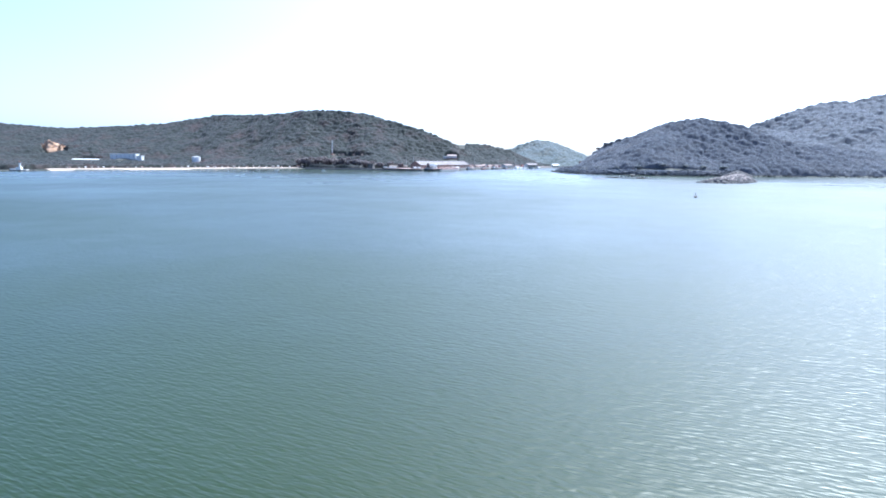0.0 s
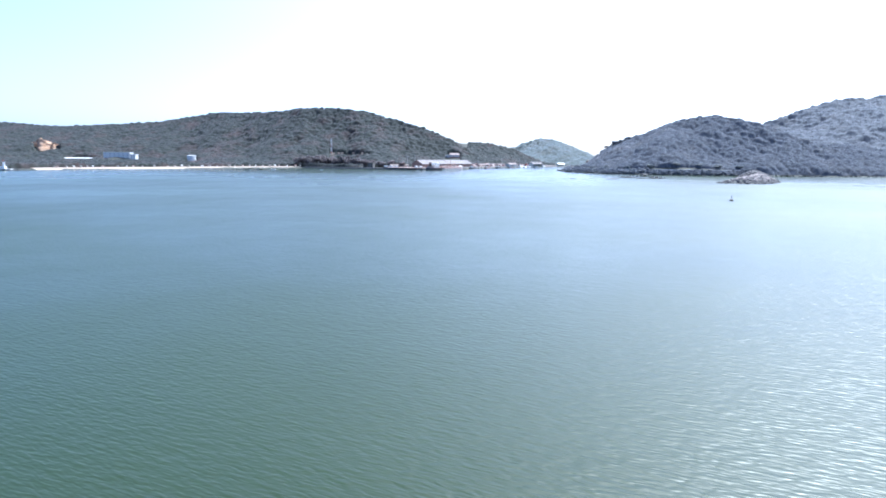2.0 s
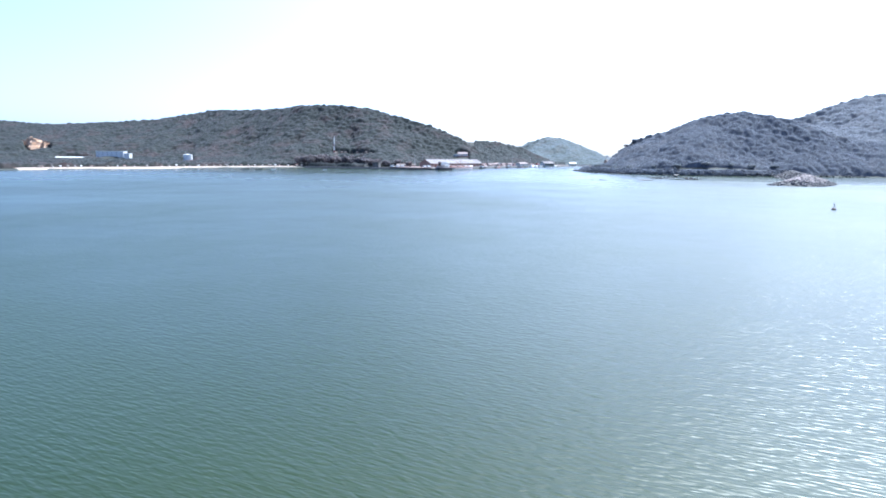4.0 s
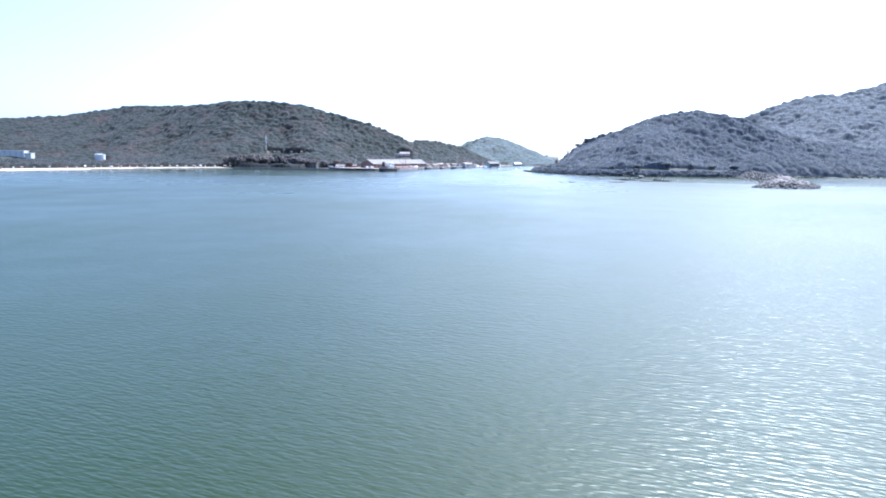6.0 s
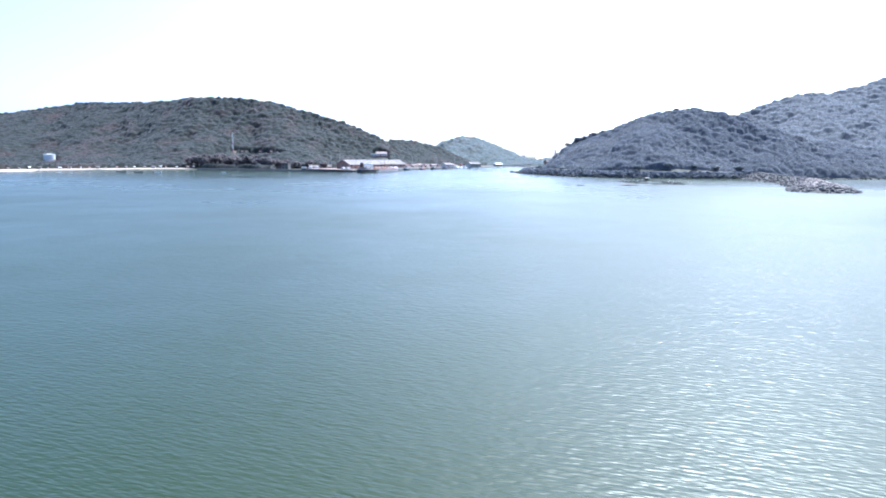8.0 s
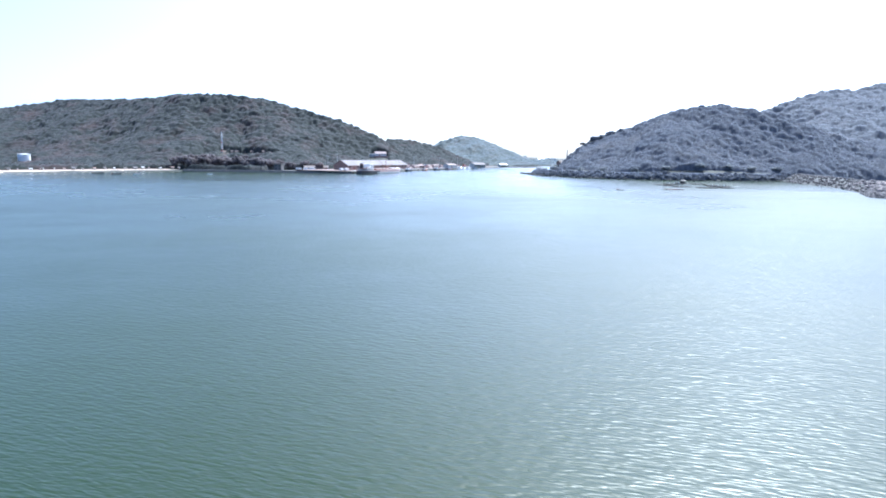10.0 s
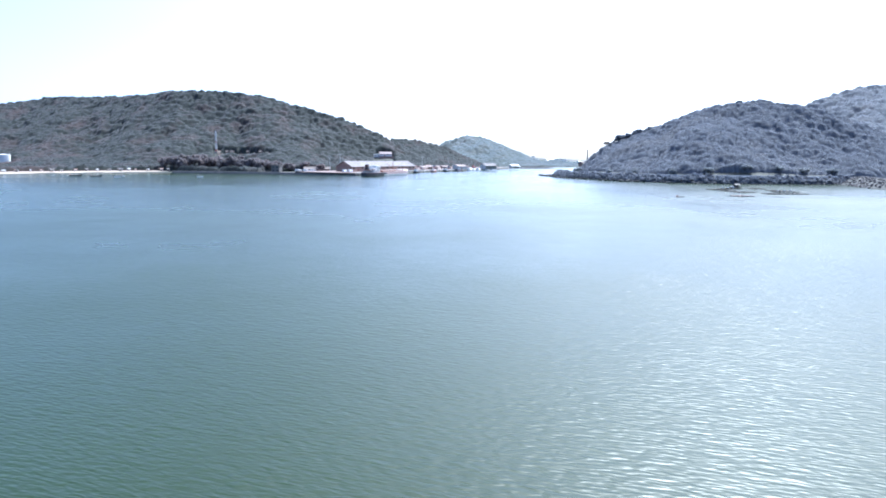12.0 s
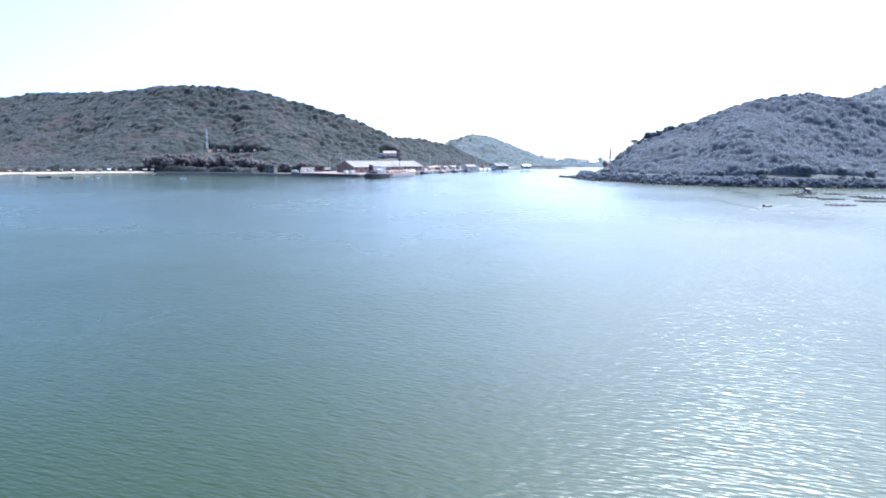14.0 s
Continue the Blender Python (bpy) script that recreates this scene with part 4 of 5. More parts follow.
def motor_boat(m, length, label, mat):
    b = thing("motor_boat", label, "boat", m, "small boats off the shore")
    B = length * 0.3
    part("hull", hull_mesh(length, B, length * 0.13, 0.4, 0.2, 0.45, 14), mat, b)
    part("cockpit", box(bmesh.new(), length * 0.35, 0, length * 0.11, length * 0.4, B * 0.7, 0.1), WOOD, b)
    part("windscreen", box(bmesh.new(), length * 0.55, 0, length * 0.13, 0.08, B * 0.6, length * 0.09), GLASS, b)
    part("canopy", box(bmesh.new(), length * 0.38, 0, length * 0.36, length * 0.36, B * 0.75, 0.12, bevel=0.04), mat, b)
    for x in (0.22, 0.54):
        for y in (-0.32, 0.32):
            part("canopy_post", tube(bmesh.new(), (length * x, B * y, length * 0.11), (length * x, B * y, length * 0.36), 0.05, seg=5), STEEL, b)
    part("outboard_motor", box(bmesh.new(), -0.25, 0, 0.2, 0.5, 0.5, 1.0, bevel=0.1), HULL, b)


motor_boat(at(-141, 704, 0, 12), 4.5, "small white motor boat with canopy anchored off the seawall", WHITE)
motor_boat(at(-197, 688, 0, 5), 4.6, "small white motor boat anchored off the beach", WHITE)
motor_boat(at(-200, 714, 0, 40), 2.6, "tiny white boat anchored off the beach", WHITE)


def longtail(m, length, label, mat=None):
    b = thing("longtail_boat", label, "boat", m, "narrow wooden boats")
    part("hull", hull_mesh(length, length * 0.16, length * 0.07, 0.3, 0.5, 0.45, 16), mat or WOOD, b)
    for k in (0.3, 0.45, 0.6):
        part("thwart", box(bmesh.new(), length * k, 0, length * 0.065, 0.35, length * 0.14, 0.06), TIMBER, b)
    part("engine", box(bmesh.new(), length * 0.08, 0, length * 0.07, 0.8, 0.5, 0.6, bevel=0.08), RUST, b)
    part("propeller_shaft", tube(bmesh.new(), (length * 0.05, 0, length * 0.1), (-length * 0.22, 0, -0.1), 0.05, seg=6), STEEL, b)


longtail(at(-243, 725, 0, 4), 9, "dark narrow wooden boat anchored off the beach")
longtail(at(-223, 714, 0, 2), 8, "dark narrow wooden boat anchored off the beach")
longtail(at(119, 437, 0, 4), 3.6, "narrow wooden boat drifting beside the fish rafts")
longtail(at(200, 616, 0.1, 58), 11.5, "white wooden boat moored at the foot of the embankment", WHITE)


# ---- fish rafts ----
def fish_raft(m, nx, ny, cell, hut, label, beam_mat=None):
    r = thing("fish_raft", label, "raft", m, "floating fish rafts")
    beam_mat = beam_mat or WOOD
    for i in range(nx + 1):
        part("beam", box(bmesh.new(), i * cell, ny * cell / 2, 0.18, 0.4, ny * cell + 0.6, 0.16, bevel=0.03), beam_mat, r)
    for j in range(ny + 1):
        part("beam", box(bmesh.new(), nx * cell / 2, j * cell, 0.30, nx * cell + 0.6, 0.4, 0.14, bevel=0.03), beam_mat, r)
    for i in range(nx):
        for j in range(ny):
            bm = bmesh.new()
            box(bm, (i + 0.5) * cell, (j + 0.5) * cell, 0.06, cell - 0.5, cell - 0.5, 0.14)
            part("net_cage", bm, NET, r)
    for i in range(nx + 1):
        for j in range(ny + 1):
            part("float_drum", tube(bmesh.new(), (i * cell - 0.5, j * cell, 0.05), (i * cell + 0.5, j * cell, 0.05), 0.32, seg=10), NET, r)
    if hut or nx > 3:
        for k in range(3):
            part("barrel", tube(bmesh.new(), ((0.3 + k * 0.35) * nx * cell, ny * cell, 0.44), ((0.3 + k * 0.35) * nx * cell, ny * cell, 1.05), 0.38, seg=10), WHITE, r, "white plastic barrel")
    if hut:
        h = part("hut_wall", box(bmesh.new(), cell * 0.5, cell * 0.5, 0.5, 2.2, 2.0, 1.7), WOOD, r)
        part("hut_roof", poly(bmesh.new(), [(cell * 0.5 - 1.9, cell * 0.5 - 1.8, 1.9), (cell * 0.5 + 1.9, cell * 0.5 - 1.8, 1.9), (cell * 0.5 + 1.9, cell * 0.5 + 1.8, 1.9), (cell * 0.5 - 1.9, cell * 0.5 + 1.8, 1.9), (cell * 0.5 - 1.9, cell * 0.5, 2.6), (cell * 0.5 + 1.9, cell * 0.5, 2.6)],
                              [[0, 1, 5, 4], [2, 3, 4, 5], [0, 4, 3], [1, 2, 5], [0, 3, 2, 1]]), CONCRETE_DARK, r)
        part("hut_door", box(bmesh.new(), cell * 0.5, cell * 0.5 - 1.03, 0.5, 0.8, 0.08, 1.7), NET, h)


for x, y, turn, nx, ny, cell, hut, lab in (
        (176, 500, 12, 3, 2, 3.0, False, "dark wooden fish raft with net cages"),
        (187, 508, 8, 4, 2, 2.6, False, "long dark wooden fish raft with net cages"),
        (203, 522, 8, 2, 2, 3.2, True, "wooden fish raft with a small hut"),
        (174, 484, 14, 2, 2, 2.6, False, "small dark wooden fish raft"),
        (172, 472, -10, 3, 2, 2.6, False, "large dark wooden fish raft with net cages"),
        (178, 458, -12, 3, 2, 3.0, False, "dark wooden fish raft with net cages"),
        (206, 509, 10, 3, 2, 2.6, False, "dark wooden fish raft with net cages"),
        (202, 487, 6, 2, 2, 2.8, False, "small dark wooden fish raft"),
        (197, 475, 4, 4, 2, 2.8, False, "large dark wooden fish raft with net cages"),
        (190, 456, 0, 3, 2, 2.6, False, "dark wooden fish raft with net cages")):
    fish_raft(at(x, y, 0, turn), nx, ny, cell, hut, lab)
fish_raft(at(150, 439, 0, 6), 3, 2, 2.6, False, "pale bare-beamed fish raft with net cages", TIMBER)


def float_line(a, b, label):
    """A rope held at the surface by small dark floats."""
    d = math.hypot(b[0] - a[0], b[1] - a[1])
    ln = thing("float_line", label, "fishing line", at(a[0], a[1], 0, math.degrees(math.atan2(b[1] - a[1], b[0] - a[0]))), "float lines beside the rafts")
    n = int(d / 2.4)
    bm = bmesh.new()
    for k in range(n):
        x0, x1 = d * k / n, d * (k + 1) / n
        y0, y1 = 0.8 * math.sin(k * 0.5), 0.8 * math.sin((k + 1) * 0.5)
        tube(bm, (x0, y0, 0.06), (x1, y1, 0.06), 0.04, seg=5)
    part("rope", bm, NET, ln)
    for k in range(n + 1):
        y = 0.8 * math.sin(k * 0.5)
        part("float", tube(bmesh.new(), (d * k / n - 0.4, y, 0.04), (d * k / n + 0.4, y, 0.04), 0.13, seg=8), NET, ln)


for a, b in (((175, 551), (158, 488)), ((153, 501), (147, 473)), ((122, 471), (110.5, 428)), ((171, 534), (165, 505))):
    float_line(a, b, "long curved rope with dark floats on the water")


def channel_buoy(x, y):
    b = thing("channel_buoy", "small dark channel buoy with lattice and topmark", "buoy", at(x, y, 0, 20) @ Matrix.Scale(0.75, 4))
    part("float", tube(bmesh.new(), (0, 0, -0.4), (0, 0, 0.55), 0.85, 0.95, 16), HULL, b)
    part("deck_ring", tube(bmesh.new(), (0, 0, 0.55), (0, 0, 0.65), 1.0, seg=16), RUST, b)
    bm = bmesh.new()
    for k in range(4):
        a = k * 1.5708
        tube(bm, (0.6 * math.cos(a), 0.6 * math.sin(a), 0.6), (0.22 * math.cos(a), 0.22 * math.sin(a), 2.0), 0.06, seg=5)
        tube(bm, (0.45 * math.cos(a), 0.45 * math.sin(a), 1.2), (0.45 * math.cos(a + 1.5708), 0.45 * math.sin(a + 1.5708), 1.2), 0.04, seg=4)
    part("lattice", bm, HULL, b)
    part("lamp", tube(bmesh.new(), (0, 0, 2.0), (0, 0, 2.35), 0.2, seg=10), GLASS, b)
    part("topmark", tube(bmesh.new(), (0, 0, 2.4), (0, 0, 3.0), 0.35, 0.03, 8), HULL, b)


channel_buoy(133.6, 172.5)


# ---- vehicles and small port things ----
def truck(m, cargo_mat, label):
    t = thing("truck", label, "truck", m, "parked trucks")
    part("chassis", box(bmesh.new(), 3.6, 0, 0.6, 7.2, 1.0, 0.3), HULL, t)
    cab = part("cab", box(bmesh.new(), 6.5, 0, 0.7, 1.9, 2.3, 2.1, bevel=0.2), WHITE, t)
    part("windscreen", box(bmesh.new(), 7.46, 0, 1.8, 0.06, 1.9, 0.8), GLASS, cab)
    part("cargo_box", box(bmesh.new(), 2.6, 0, 0.95, 5.2, 2.4, 2.4, bevel=0.08), cargo_mat, t)
    for x in (1.2, 2.3, 6.3):
        for y in (-1.0, 1.0):
            w = part("wheel", tube(bmesh.new(), (x, y - 0.18, 0.5), (x, y + 0.18, 0.5), 0.5, seg=14), RUBBER, t)
            part("rim", tube(bmesh.new(), (x, y - 0.2, 0.5), (x, y + 0.2, 0.5), 0.24, seg=10), STEEL, w)


for x, y, turn, mat in ((-74, 822, -12, WHITE), (-66, 819, -20, WHITE), (-59, 816, -28, WHITE), (-27, 774, 62, WHITE), (-22, 778, 58, WHITE)):
    truck(at(x, y, 1.95 if x < -30 else 2.5, turn) @ Matrix.Scale(0.82, 4), mat, "white parked truck beside the port seawall" if mat is WHITE else "parked truck with blue box beside the port seawall")


def stack(m, kind, label):
    st = thing(kind + "_stack", label, "stack", m, "stacks on the port yard")
    r = random.Random(int(m.translation.x * 10))
    for j in range(3):
        for i in range(5 - j):
            if kind == "timber":
                part("log", tube(bmesh.new(), (-4 + r.uniform(-0.4, 0.4), (i + j / 2 - 2) * 0.95, 0.45 + j * 0.8), (4 + r.uniform(-0.4, 0.4), (i + j / 2 - 2) * 0.95, 0.45 + j * 0.8), 0.45, 0.38, 9), TIMBER, st)
            else:
                part("crate", box(bmesh.new(), (i + j / 2 - 2) * 2.1, r.uniform(-0.2, 0.2), j * 1.5, 1.95, 2.2, 1.45, bevel=0.06), r.choice((RUST, TIMBER, PALE, BLUE, RED)), st)


pr = random.Random(21)
for k in range(26):
    s_at = 118 + k * 10.5
    x, y, h = quay_point(s_at, pr.uniform(12, 34))
    stack(at(x, y, 2.75, h + pr.uniform(-25, 25)), "timber" if k % 3 else "crate", "stack of reddish timber logs on the port yard" if k % 3 else "stack of worn crates on the port yard")
for k, (s_at, off, w) in enumerate(((132, 40, 9), (165, 44, 12), (190, 36, 8), (222, 42, 10), (250, 34, 12), (278, 40, 9))):
    x, y, h = quay_point(s_at, off)
    gable_hall("port_hut", "small port hut with reddish walls and pale roof", "hut", at(x, y, 2.8, h - 8), w, 6, 3.0, 4.6, BRICK, ROOF_PINK if k % 2 else ROOF_RED, 3, 0.4)
for k, (s_at, off, w) in enumerate(((108, 30, 24), (136, 22, 30), (170, 27, 26), (200, 20, 30), (236, 24, 28), (268, 20, 22))):
    x, y, h = quay_point(s_at, off)
    gable_hall("net_shelter", "open-sided pale pink roofed shelter on the port yard", "shelter", at(x, y, 2.7, h - 4), w, 7, 3.0, 4.2, TIMBER, ROOF_PINK, 4, 0.4, True)
gable_hall("arched_store", "pale roofed store on the port yard", "store", at(118, 985, 2.8, 40), 18, 10, 3.4, 5.6, PALE, ROOF_PINK, 4, 0.4)


# ---- beach huts ----
def beach_hut(x, y, w, roof_mat, label):
    z = float(LEFT.height(x, y))
    h = thing("beach_hut", label, "hut", at(x, y, max(z, 2.2), pr.uniform(-15, 35)) @ Matrix.Scale(pr.choice((0.45, 0.55, 0.7)), 4), "huts behind the beach")
    for sx in (-1, 1):
        for sy in (-1, 1):
            part("post", tube(bmesh.new(), (sx * w * 0.45, sy * 1.6, -0.3), (sx * w * 0.45, sy * 1.6, 2.4), 0.1, seg=6), WOOD, h)
    part("wall", box(bmesh.new(), 0, 1.2, 0, w * 0.8, 0.2, 2.3), WHITE, h)
    part("counter", box(bmesh.new(), 0, -1.2, 0, w * 0.7, 0.5, 1.0), WOOD, h)
    part("roof", poly(bmesh.new(), [(-w * 0.55, -2.3, 2.3), (w * 0.55, -2.3, 2.3), (w * 0.55, 2.3, 2.3), (-w * 0.55, 2.3, 2.3), (-w * 0.55, 0, 3.5), (w * 0.55, 0, 3.5)],
                      [[0, 1, 5, 4], [2, 3, 4, 5], [0, 4, 3], [1, 2, 5], [0, 3, 2, 1]]), roof_mat, h)


hut_line = [(-424, 615), (-398, 657), (-352, 710), (-316, 765), (-282, 798), (-238, 834), (-194, 846)]
for k in range(36):
    u = (k + pr.uniform(-0.45, 0.45) + 0.5) / 36 * 5.99
    a, b = hut_line[int(u)], hut_line[int(u) + 1]
    x, y = a[0] + (u % 1) * (b[0] - a[0]), a[1] + (u % 1) * (b[1] - a[1]) + pr.uniform(-3, 2)
    beach_hut(x, y, pr.choice((2.6, 3.2, 3.6, 5.0, 6.5)), (WHITE, ROOF_RED, ROOF)[k % 3] if k % 4 else CONCRETE_DARK, "pale-roofed open hut behind the beach" if k % 4 else "dark-roofed open hut behind the beach")


# ---- the headland road ----
v, f, road_pts = strip(ROAD, [(-1.5, -1.2), (0.8, 0.8), (4, 3.0), (7.5, 4.9), (8.2, 5.0)], 3)
v[:, :2] += np.random.default_rng(2).uniform(-0.7, 0.7, (len(v), 2))
v[:, 2] += np.random.default_rng(3).uniform(-0.35, 0.35, len(v))
bank = tagged(new("embankment", mesh_of("embankment", v, f, ROCK_DARK)), "dark rocky embankment below the headland road", "embankment", kind="structure")
v, f, _ = strip(ROAD, [(8, 4.4), (8, 5.05), (14, 5.1), (14.5, 4.2)], 3)
tagged(new("road", mesh_of("road", v, f, ASPHALT)), "narrow asphalt road along the headland shore", "road", kind="structure")
bm = box(bmesh.new(), 0, 0, 5.0, 3.6, 0.35, 0.85, bevel=0.05)
par_mesh = bpy.data.meshes.new("parapet_block")
bm.to_mesh(par_mesh)
par_mesh.materials.append(PALE)
parapet = tagged(new("parapet", None), "pale concrete parapet blocks beside the headland road", "parapet", kind="structure")
for a, b in zip(road_pts[:-1], road_pts[1:]):
    d = math.hypot(b[0] - a[0], b[1] - a[1])
    nx, ny = -(b[1] - a[1]) / d, (b[0] - a[0]) / d
    p = new("parapet_block", par_mesh)
    p.parent = parapet
    p.matrix_basis = at((a[0] + b[0]) / 2 + nx * 8.4, (a[1] + b[1]) / 2 + ny * 8.4, 0, math.degrees(math.atan2(b[1] - a[1], b[0] - a[0])))

# shrubs on the embankment
sr = np.random.default_rng(17)
shrubs = []
for i, (x, y) in enumerate(road_pts):
    a, b = road_pts[max(0, i - 1)], road_pts[min(len(road_pts) - 1, i + 1)]
    d = math.hypot(b[0] - a[0], b[1] - a[1])
    nx, ny = -(b[1] - a[1]) / d, (b[0] - a[0]) / d
    for k in range(12):
        o = sr.uniform(1.2, 8.0)
        if sr.random() < (0.95 if o < 6.3 else 0.2 + 0.3 * math.sin(i * 0.37)):
            shrubs.append((x + nx * o + sr.uniform(-1, 1), y + ny * o, o * 0.62 - 0.6))
tagged(woods("embankment_scrub", shrubs, sr.uniform(3.2, 6.2, len(shrubs)), SHAPES, LEAF_RIGHT, sr), "low scrub growing on the rocky embankment", "scrub", kind="stuff")

flat_block("cape_house", "small white house with dark flat roof on the cape", at(186, 780, float(RIGHT.height(186, 780)) - 0.2, 20), 9, 5, 1, WHITE, CONCRETE_DARK, 3)


# ---- standing trees ----
def tree(x, y, z, h, spread, seed, label, leaf_mat, palm=False):
    r = np.random.default_rng(seed)
    t = thing("palm_tree" if palm else "tree", label, "tree", at(x, y, z - 0.3), "trees standing out from the woods")
    bm = bmesh.new()
    lean = r.uniform(-0.08, 0.08, 2) * h
    top = h * (0.92 if palm else 0.5)
    k = 5
    for i in range(k):
        a, b = i / k, (i + 1) / k
        # Palm trunk thickened to stay visible from the camera against the sky.
        tube(bm, (lean[0] * a * a, lean[1] * a * a, top * a), (lean[0] * b * b, lean[1] * b * b, top * b + 0.05), h * (0.075 if palm else 0.035) * (1 - 0.5 * a), h * (0.075 if palm else 0.035) * (1 - 0.5 * b), 8)
    if palm:
        part("trunk", bm, BARK, t)
        for i in range(15):
            a = i * 2.4
            bm = bmesh.new()
            L, up = h * 0.34, r.uniform(-0.1, 0.6)
            pts = [(lean[0] + math.cos(a) * L * u, lean[1] + math.sin(a) * L * u, top + L * (up * u - 0.75 * u * u)) for u in np.linspace(0, 1, 7)]
            for p, q in zip(pts[:-1], pts[1:]):
                tube(bm, p, q, 0.05, 0.04, 4)
                for s in (-1, 1):
                    sx, sy = -math.sin(a) * s * L * 0.26, math.cos(a) * s * L * 0.26
                    poly(bm, [p, q, (q[0] + sx, q[1] + sy, q[2] - L * 0.12), (p[0] + sx * 0.9, p[1] + sy * 0.9, p[2] - L * 0.12)], [[0, 1, 2, 3]])
            part("frond", bm, leaf_mat, t)
        return t
    part("trunk", bm, BARK, t)
    tips = []
    for i in range(7):
        a, e = i * 2.4 + r.uniform(-0.4, 0.4), r.uniform(0.3, 1.0)
        base = Vector((lean[0] * 0.6, lean[1] * 0.6, top * r.uniform(0.6, 1.0)))
        tip = base + Vector((math.cos(a) * spread * 0.30 * (1.2 - e * 0.5), math.sin(a) * spread * 0.30 * (1.2 - e * 0.5), h * 0.30 * e))
        mid = (base + tip) / 2 + Vector((0, 0, -h * 0.03))
        bm = bmesh.new()
        tube(bm, base, mid, h * 0.016, h * 0.011, 6)
        tube(bm, mid, tip, h * 0.011, h * 0.005, 6)
        part("limb", bm, BARK, t)
        tips.append(tip)
    tips.append(Vector((lean[0], lean[1], top + h * 0.22)))
    tips.append(Vector((lean[0], lean[1], top * 0.95)))
    for i in range(6):      # twigs that fill the crown down its flanks
        a, e = i * 1.05 + r.uniform(-0.3, 0.3), r.uniform(-0.5, 0.6)
        tips.append(Vector((lean[0] + math.cos(a) * spread * 0.24, lean[1] + math.sin(a) * spread * 0.24, top + h * (0.04 + 0.24 * e))))
    vs, fs, count = [], [], 0
    v0, f0 = ball(2)
    for tip in tips:
        for j in range(2):
            c = np.array(tip) + r.normal(size=3) * np.array([spread * 0.09, spread * 0.09, h * 0.04])
            s = spread * r.uniform(0.13, 0.20)
            vs.append(v0 * r.uniform(0.55, 0.80, (len(v0), 1)) * s * np.array([1, 1, 0.8]) + c)
            fs.append(f0 + count)
            count += len(v0)
            for q in range(110):
                d = r.normal(size=3)
                d /= np.linalg.norm(d)
                p = c + d * s * r.uniform(0.70, 1.28) * np.array([1, 1, 0.8])
                face = d + r.normal(size=3) * 0.3 + np.array([0, 0, 0.55])
                u = np.cross(face, r.normal(size=3))
                u *= 0.34 * r.uniform(0.6, 1.4) / np.linalg.norm(u)
                w = np.cross(u, face)
                w *= 0.27 / np.linalg.norm(w)
                vs.append(np.array([p - u, p - w, p + u, p + w]))
                fs.append(np.array([[0, 1, 2], [0, 2, 3]]) + count)
                count += 4
    crown = new("crown", mesh_of("crown", np.concatenate(vs), np.concatenate(fs), leaf_mat))
    crown.parent = t
    return t


for k, (x, y, h, spread) in enumerate(((228, 759, 9, 9), (234, 757, 12.5, 12), (242, 753, 10, 9), (248, 750, 11, 10), (258, 745, 7, 8), (217, 772, 6, 8), (226, 765, 7, 7), (322, 707, 6.5, 6), (337, 700, 6, 6))):
    tree(x, y, float(RIGHT.height(x, y)), h * 0.85, spread * 0.9, 40 + k, "dark broad-crowned tree on the headland's skyline", LEAF_RIGHT)
gable_hall("lookout_house", "small house with brown pitched roof on the headland's crest", "house", at(204, 774, float(RIGHT.height(208, 777)) + 0.6, 18), 9, 6, 2.8, 5.0, BRICK, RUST_ROOF, 3, 0.5)
tree(225, 768, float(RIGHT.height(225, 768)), 10.5, 5, 77, "palm tree on the headland's skyline", LEAF_LEFT, True)
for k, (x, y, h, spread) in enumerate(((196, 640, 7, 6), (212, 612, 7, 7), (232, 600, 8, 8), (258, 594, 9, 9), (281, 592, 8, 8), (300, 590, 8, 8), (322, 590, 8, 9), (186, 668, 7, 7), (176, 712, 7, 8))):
    tree(x, y, max(4.8, float(RIGHT.height(x, y))), h * 0.66, spread * 0.85, 60 + k, "haze-paled tree beside the headland road", LEAF_HAZE_PALE)
for k, (x, y, h, spread) in enumerate(((-206, 856, 17, 12), (-196, 854, 20, 13), (-188, 852, 16, 12), (-176, 850, 21, 13), (-166, 849, 15, 12), (-158, 846, 18, 13), (-147, 842, 16, 12), (-138, 842, 19, 12),
                                       (-128, 838, 14, 12), (-119, 838, 17, 13), (-110, 832, 14, 13), (-99, 829, 13, 12), (-80, 836, 11, 13), (-66, 846, 10, 12), (-50, 835, 9, 9))):
    tree(x, y, float(LEFT.height(x, y)), h, spread, 90 + k, "tall brownish dry tree behind the seawall", LEAF_DRY)
    if k < 12:
        tree(x + 5, y + 15, float(LEFT.height(x + 5, y + 15)), h * 1.05, spread, 130 + k, "tall brownish dry tree in the second row behind the seawall", LEAF_DRY)
for k, (x, y) in enumerate(TERRACE):
    tree(x + 3, y - 8, float(LEFT.height(x + 3, y - 8)), 4.2 + 1.2 * math.sin(k * 2.1), 8, 160 + k, "low dry tree below the hillside track", LEAF_DRY)


# ---- breakwater ----
SPINE = [(332, 576, 6.0), (305, 520, 5.6), (282, 462, 5.2), (256, 410, 4.8), (234, 376, 4.2), (226, 366, 3.6)]


def mound(px, py):
    d, h = along(SPINE, px, py)
    w = np.interp(py, [355, 385, 420, 470, 580], [15, 18, 14, 12, 15])
    return h * np.clip(1 - (d / w) ** 1.4, -0.4, 1) - 0.3


xs, ys = np.arange(190, 360, 1.8), np.arange(335, 592, 1.8)
gx, gy = np.meshgrid(xs, ys)
gz = mound(gx, gy) + np.random.default_rng(6).uniform(-0.35, 0.35, gx.shape)
faces = grid_faces(len(xs), len(ys))
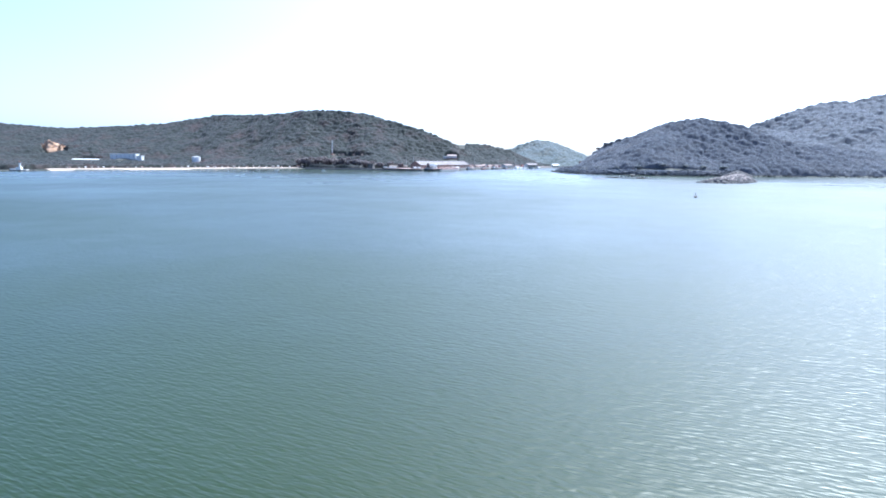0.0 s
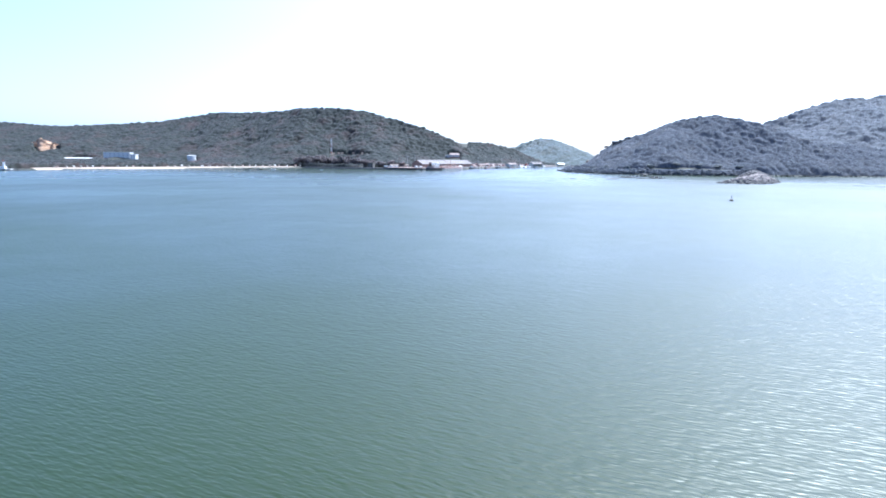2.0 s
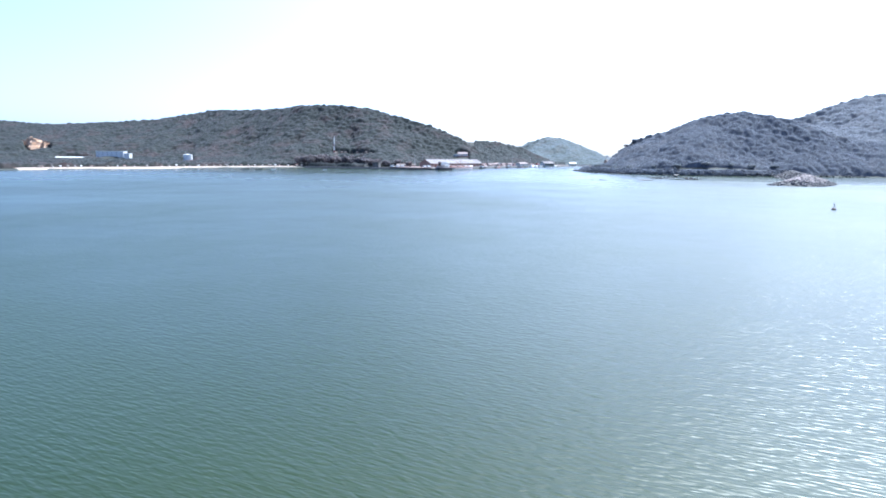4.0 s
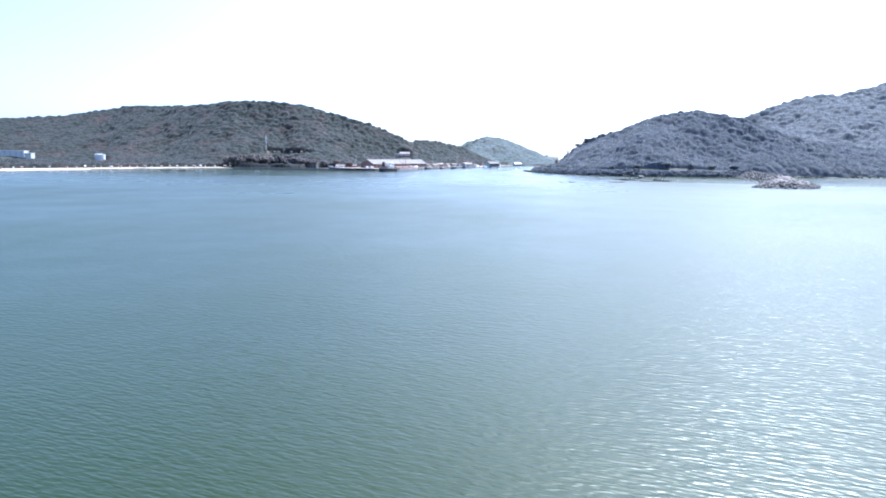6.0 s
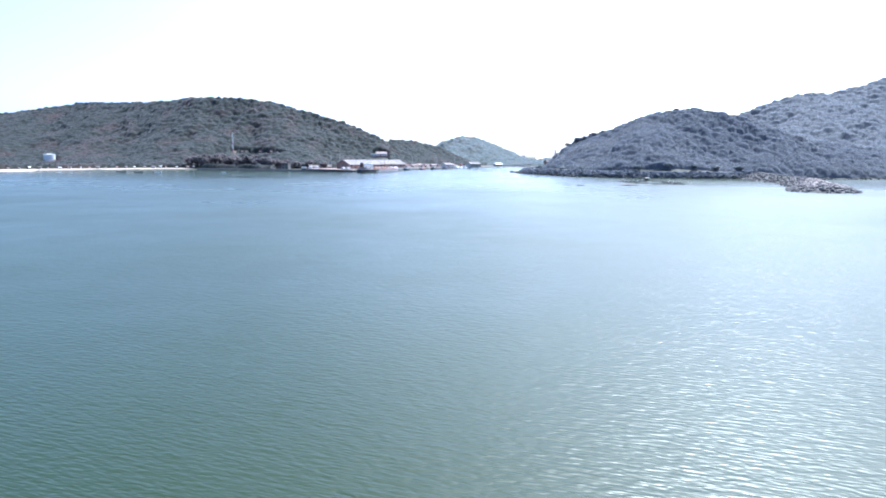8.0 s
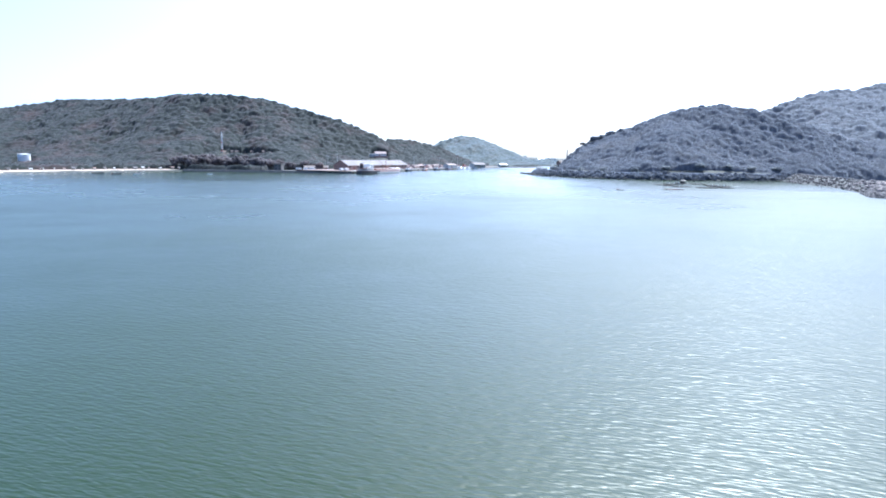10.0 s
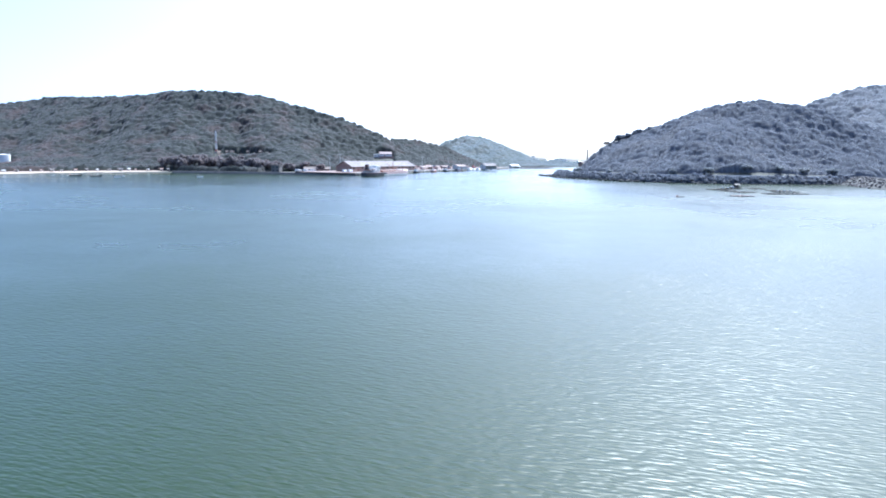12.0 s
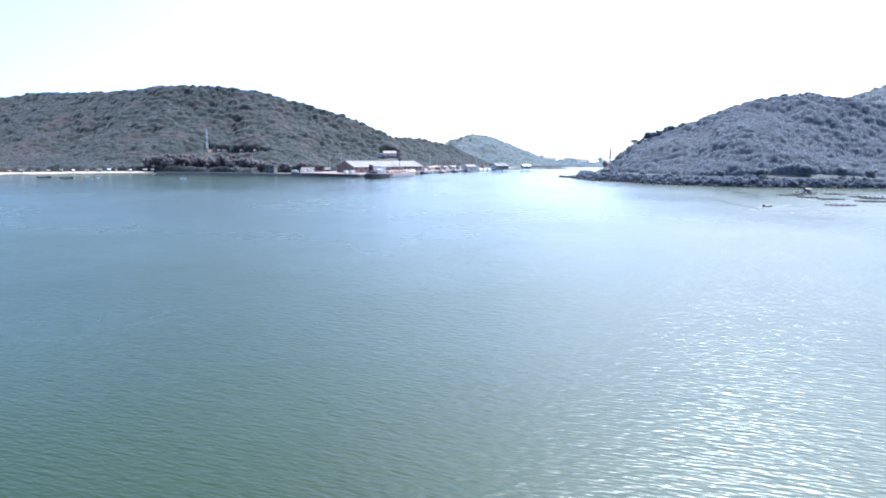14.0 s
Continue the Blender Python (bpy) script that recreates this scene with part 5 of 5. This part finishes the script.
keep = gz.ravel()[faces].max(1) > -1
breakwater = tagged(new("breakwater", mesh_of("breakwater", np.stack([gx.ravel(), gy.ravel(), gz.ravel()], 1), faces[keep], ROCK_DARK)),
                    "rubble breakwater of grey and pinkish stones", "breakwater", kind="structure")


def stone_mesh(seed, material):
    r = np.random.default_rng(seed)
    v0, f0 = ball(1)
    v0 = v0 * r.uniform(0.75, 1.15, (len(v0), 1)) * np.array([1.0, 0.8, 0.6])
    return mesh_of("stone", v0, f0, material)


PALE_STONES = [stone_mesh(s, ROCK_PALE) for s in range(8)]
DARK_STONES = [stone_mesh(s, ROCK) for s in range(8)]
br = np.random.default_rng(9)
spots = []
while len(spots) < 300:
    x, y = br.uniform(200, 275), br.uniform(348, 450)
    z = float(mound(np.array(x), np.array(y)))
    if z > -0.5:
        spots.append((x, y, z))
for x, y, z in spots:
    # Light on the crest is put into the colour: higher stones are paler.
    st = new("stone", (DARK_STONES if z < 1.9 + br.uniform(-0.8, 0.8) else PALE_STONES)[int(br.integers(8))])
    st.parent = breakwater
    size = br.uniform(0.8, 2.0)
    st.matrix_basis = Matrix.Translation((x, y, z + 0.1)) @ Euler([br.uniform(-0.5, 0.5), br.uniform(-0.5, 0.5), br.uniform(0, 6.28)]).to_matrix().to_4x4() @ Matrix.Diagonal((size, size, size, 1))
v0, f0 = ball(1)


def rubble(name, points, lo, hi, material, label, parent=None):
    vs, fs, count = [], [], 0
    for x, y, z in points:
        s = br.uniform(lo, hi)
        vs.append(v0 * br.uniform(0.7, 1.15, (len(v0), 1)) * s * np.array([1.1, 0.9, 0.65]) + np.array([x, y, z]))
        fs.append(f0 + count)
        count += len(v0)
    ob = new(name, mesh_of(name, np.concatenate(vs), np.concatenate(fs), material))
    ob.parent = parent
    return tagged(ob, label, "" if parent else "rocks", kind="stuff")


pts = []
while len(pts) < 1500:
    x, y = br.uniform(200, 350), br.uniform(345, 585)
    z = float(mound(np.array(x), np.array(y)))
    if z > -0.4:
        pts.append((x, y, z))
rubble("rubble", pts, 0.6, 1.4, ROCK, "grey and pinkish rubble stones", breakwater)
pts = []
for i, (x, y) in enumerate(road_pts):
    for k in range(5):
        pts.append((x + br.uniform(-2, 3), y + br.uniform(-1, 4), br.uniform(-0.2, 0.7)))
for k in range(160):
    u = br.uniform(0, 1)
    pts.append((167 + br.uniform(-2, 12) * (1 - u), 792 - 52 * u + br.uniform(-3, 3), br.uniform(-0.2, 0.9)))
for k in range(260):
    x = br.uniform(335, 640)
    pts.append((x, np.interp(x, [335, 470, 620, 900], [574, 570, 560, 520]) + br.uniform(-3, 4), br.uniform(-0.2, 1.0)))
rubble("shore_rocks", pts, 0.6, 1.8, ROCK_DARK, "dark rocks along the headland's waterline")
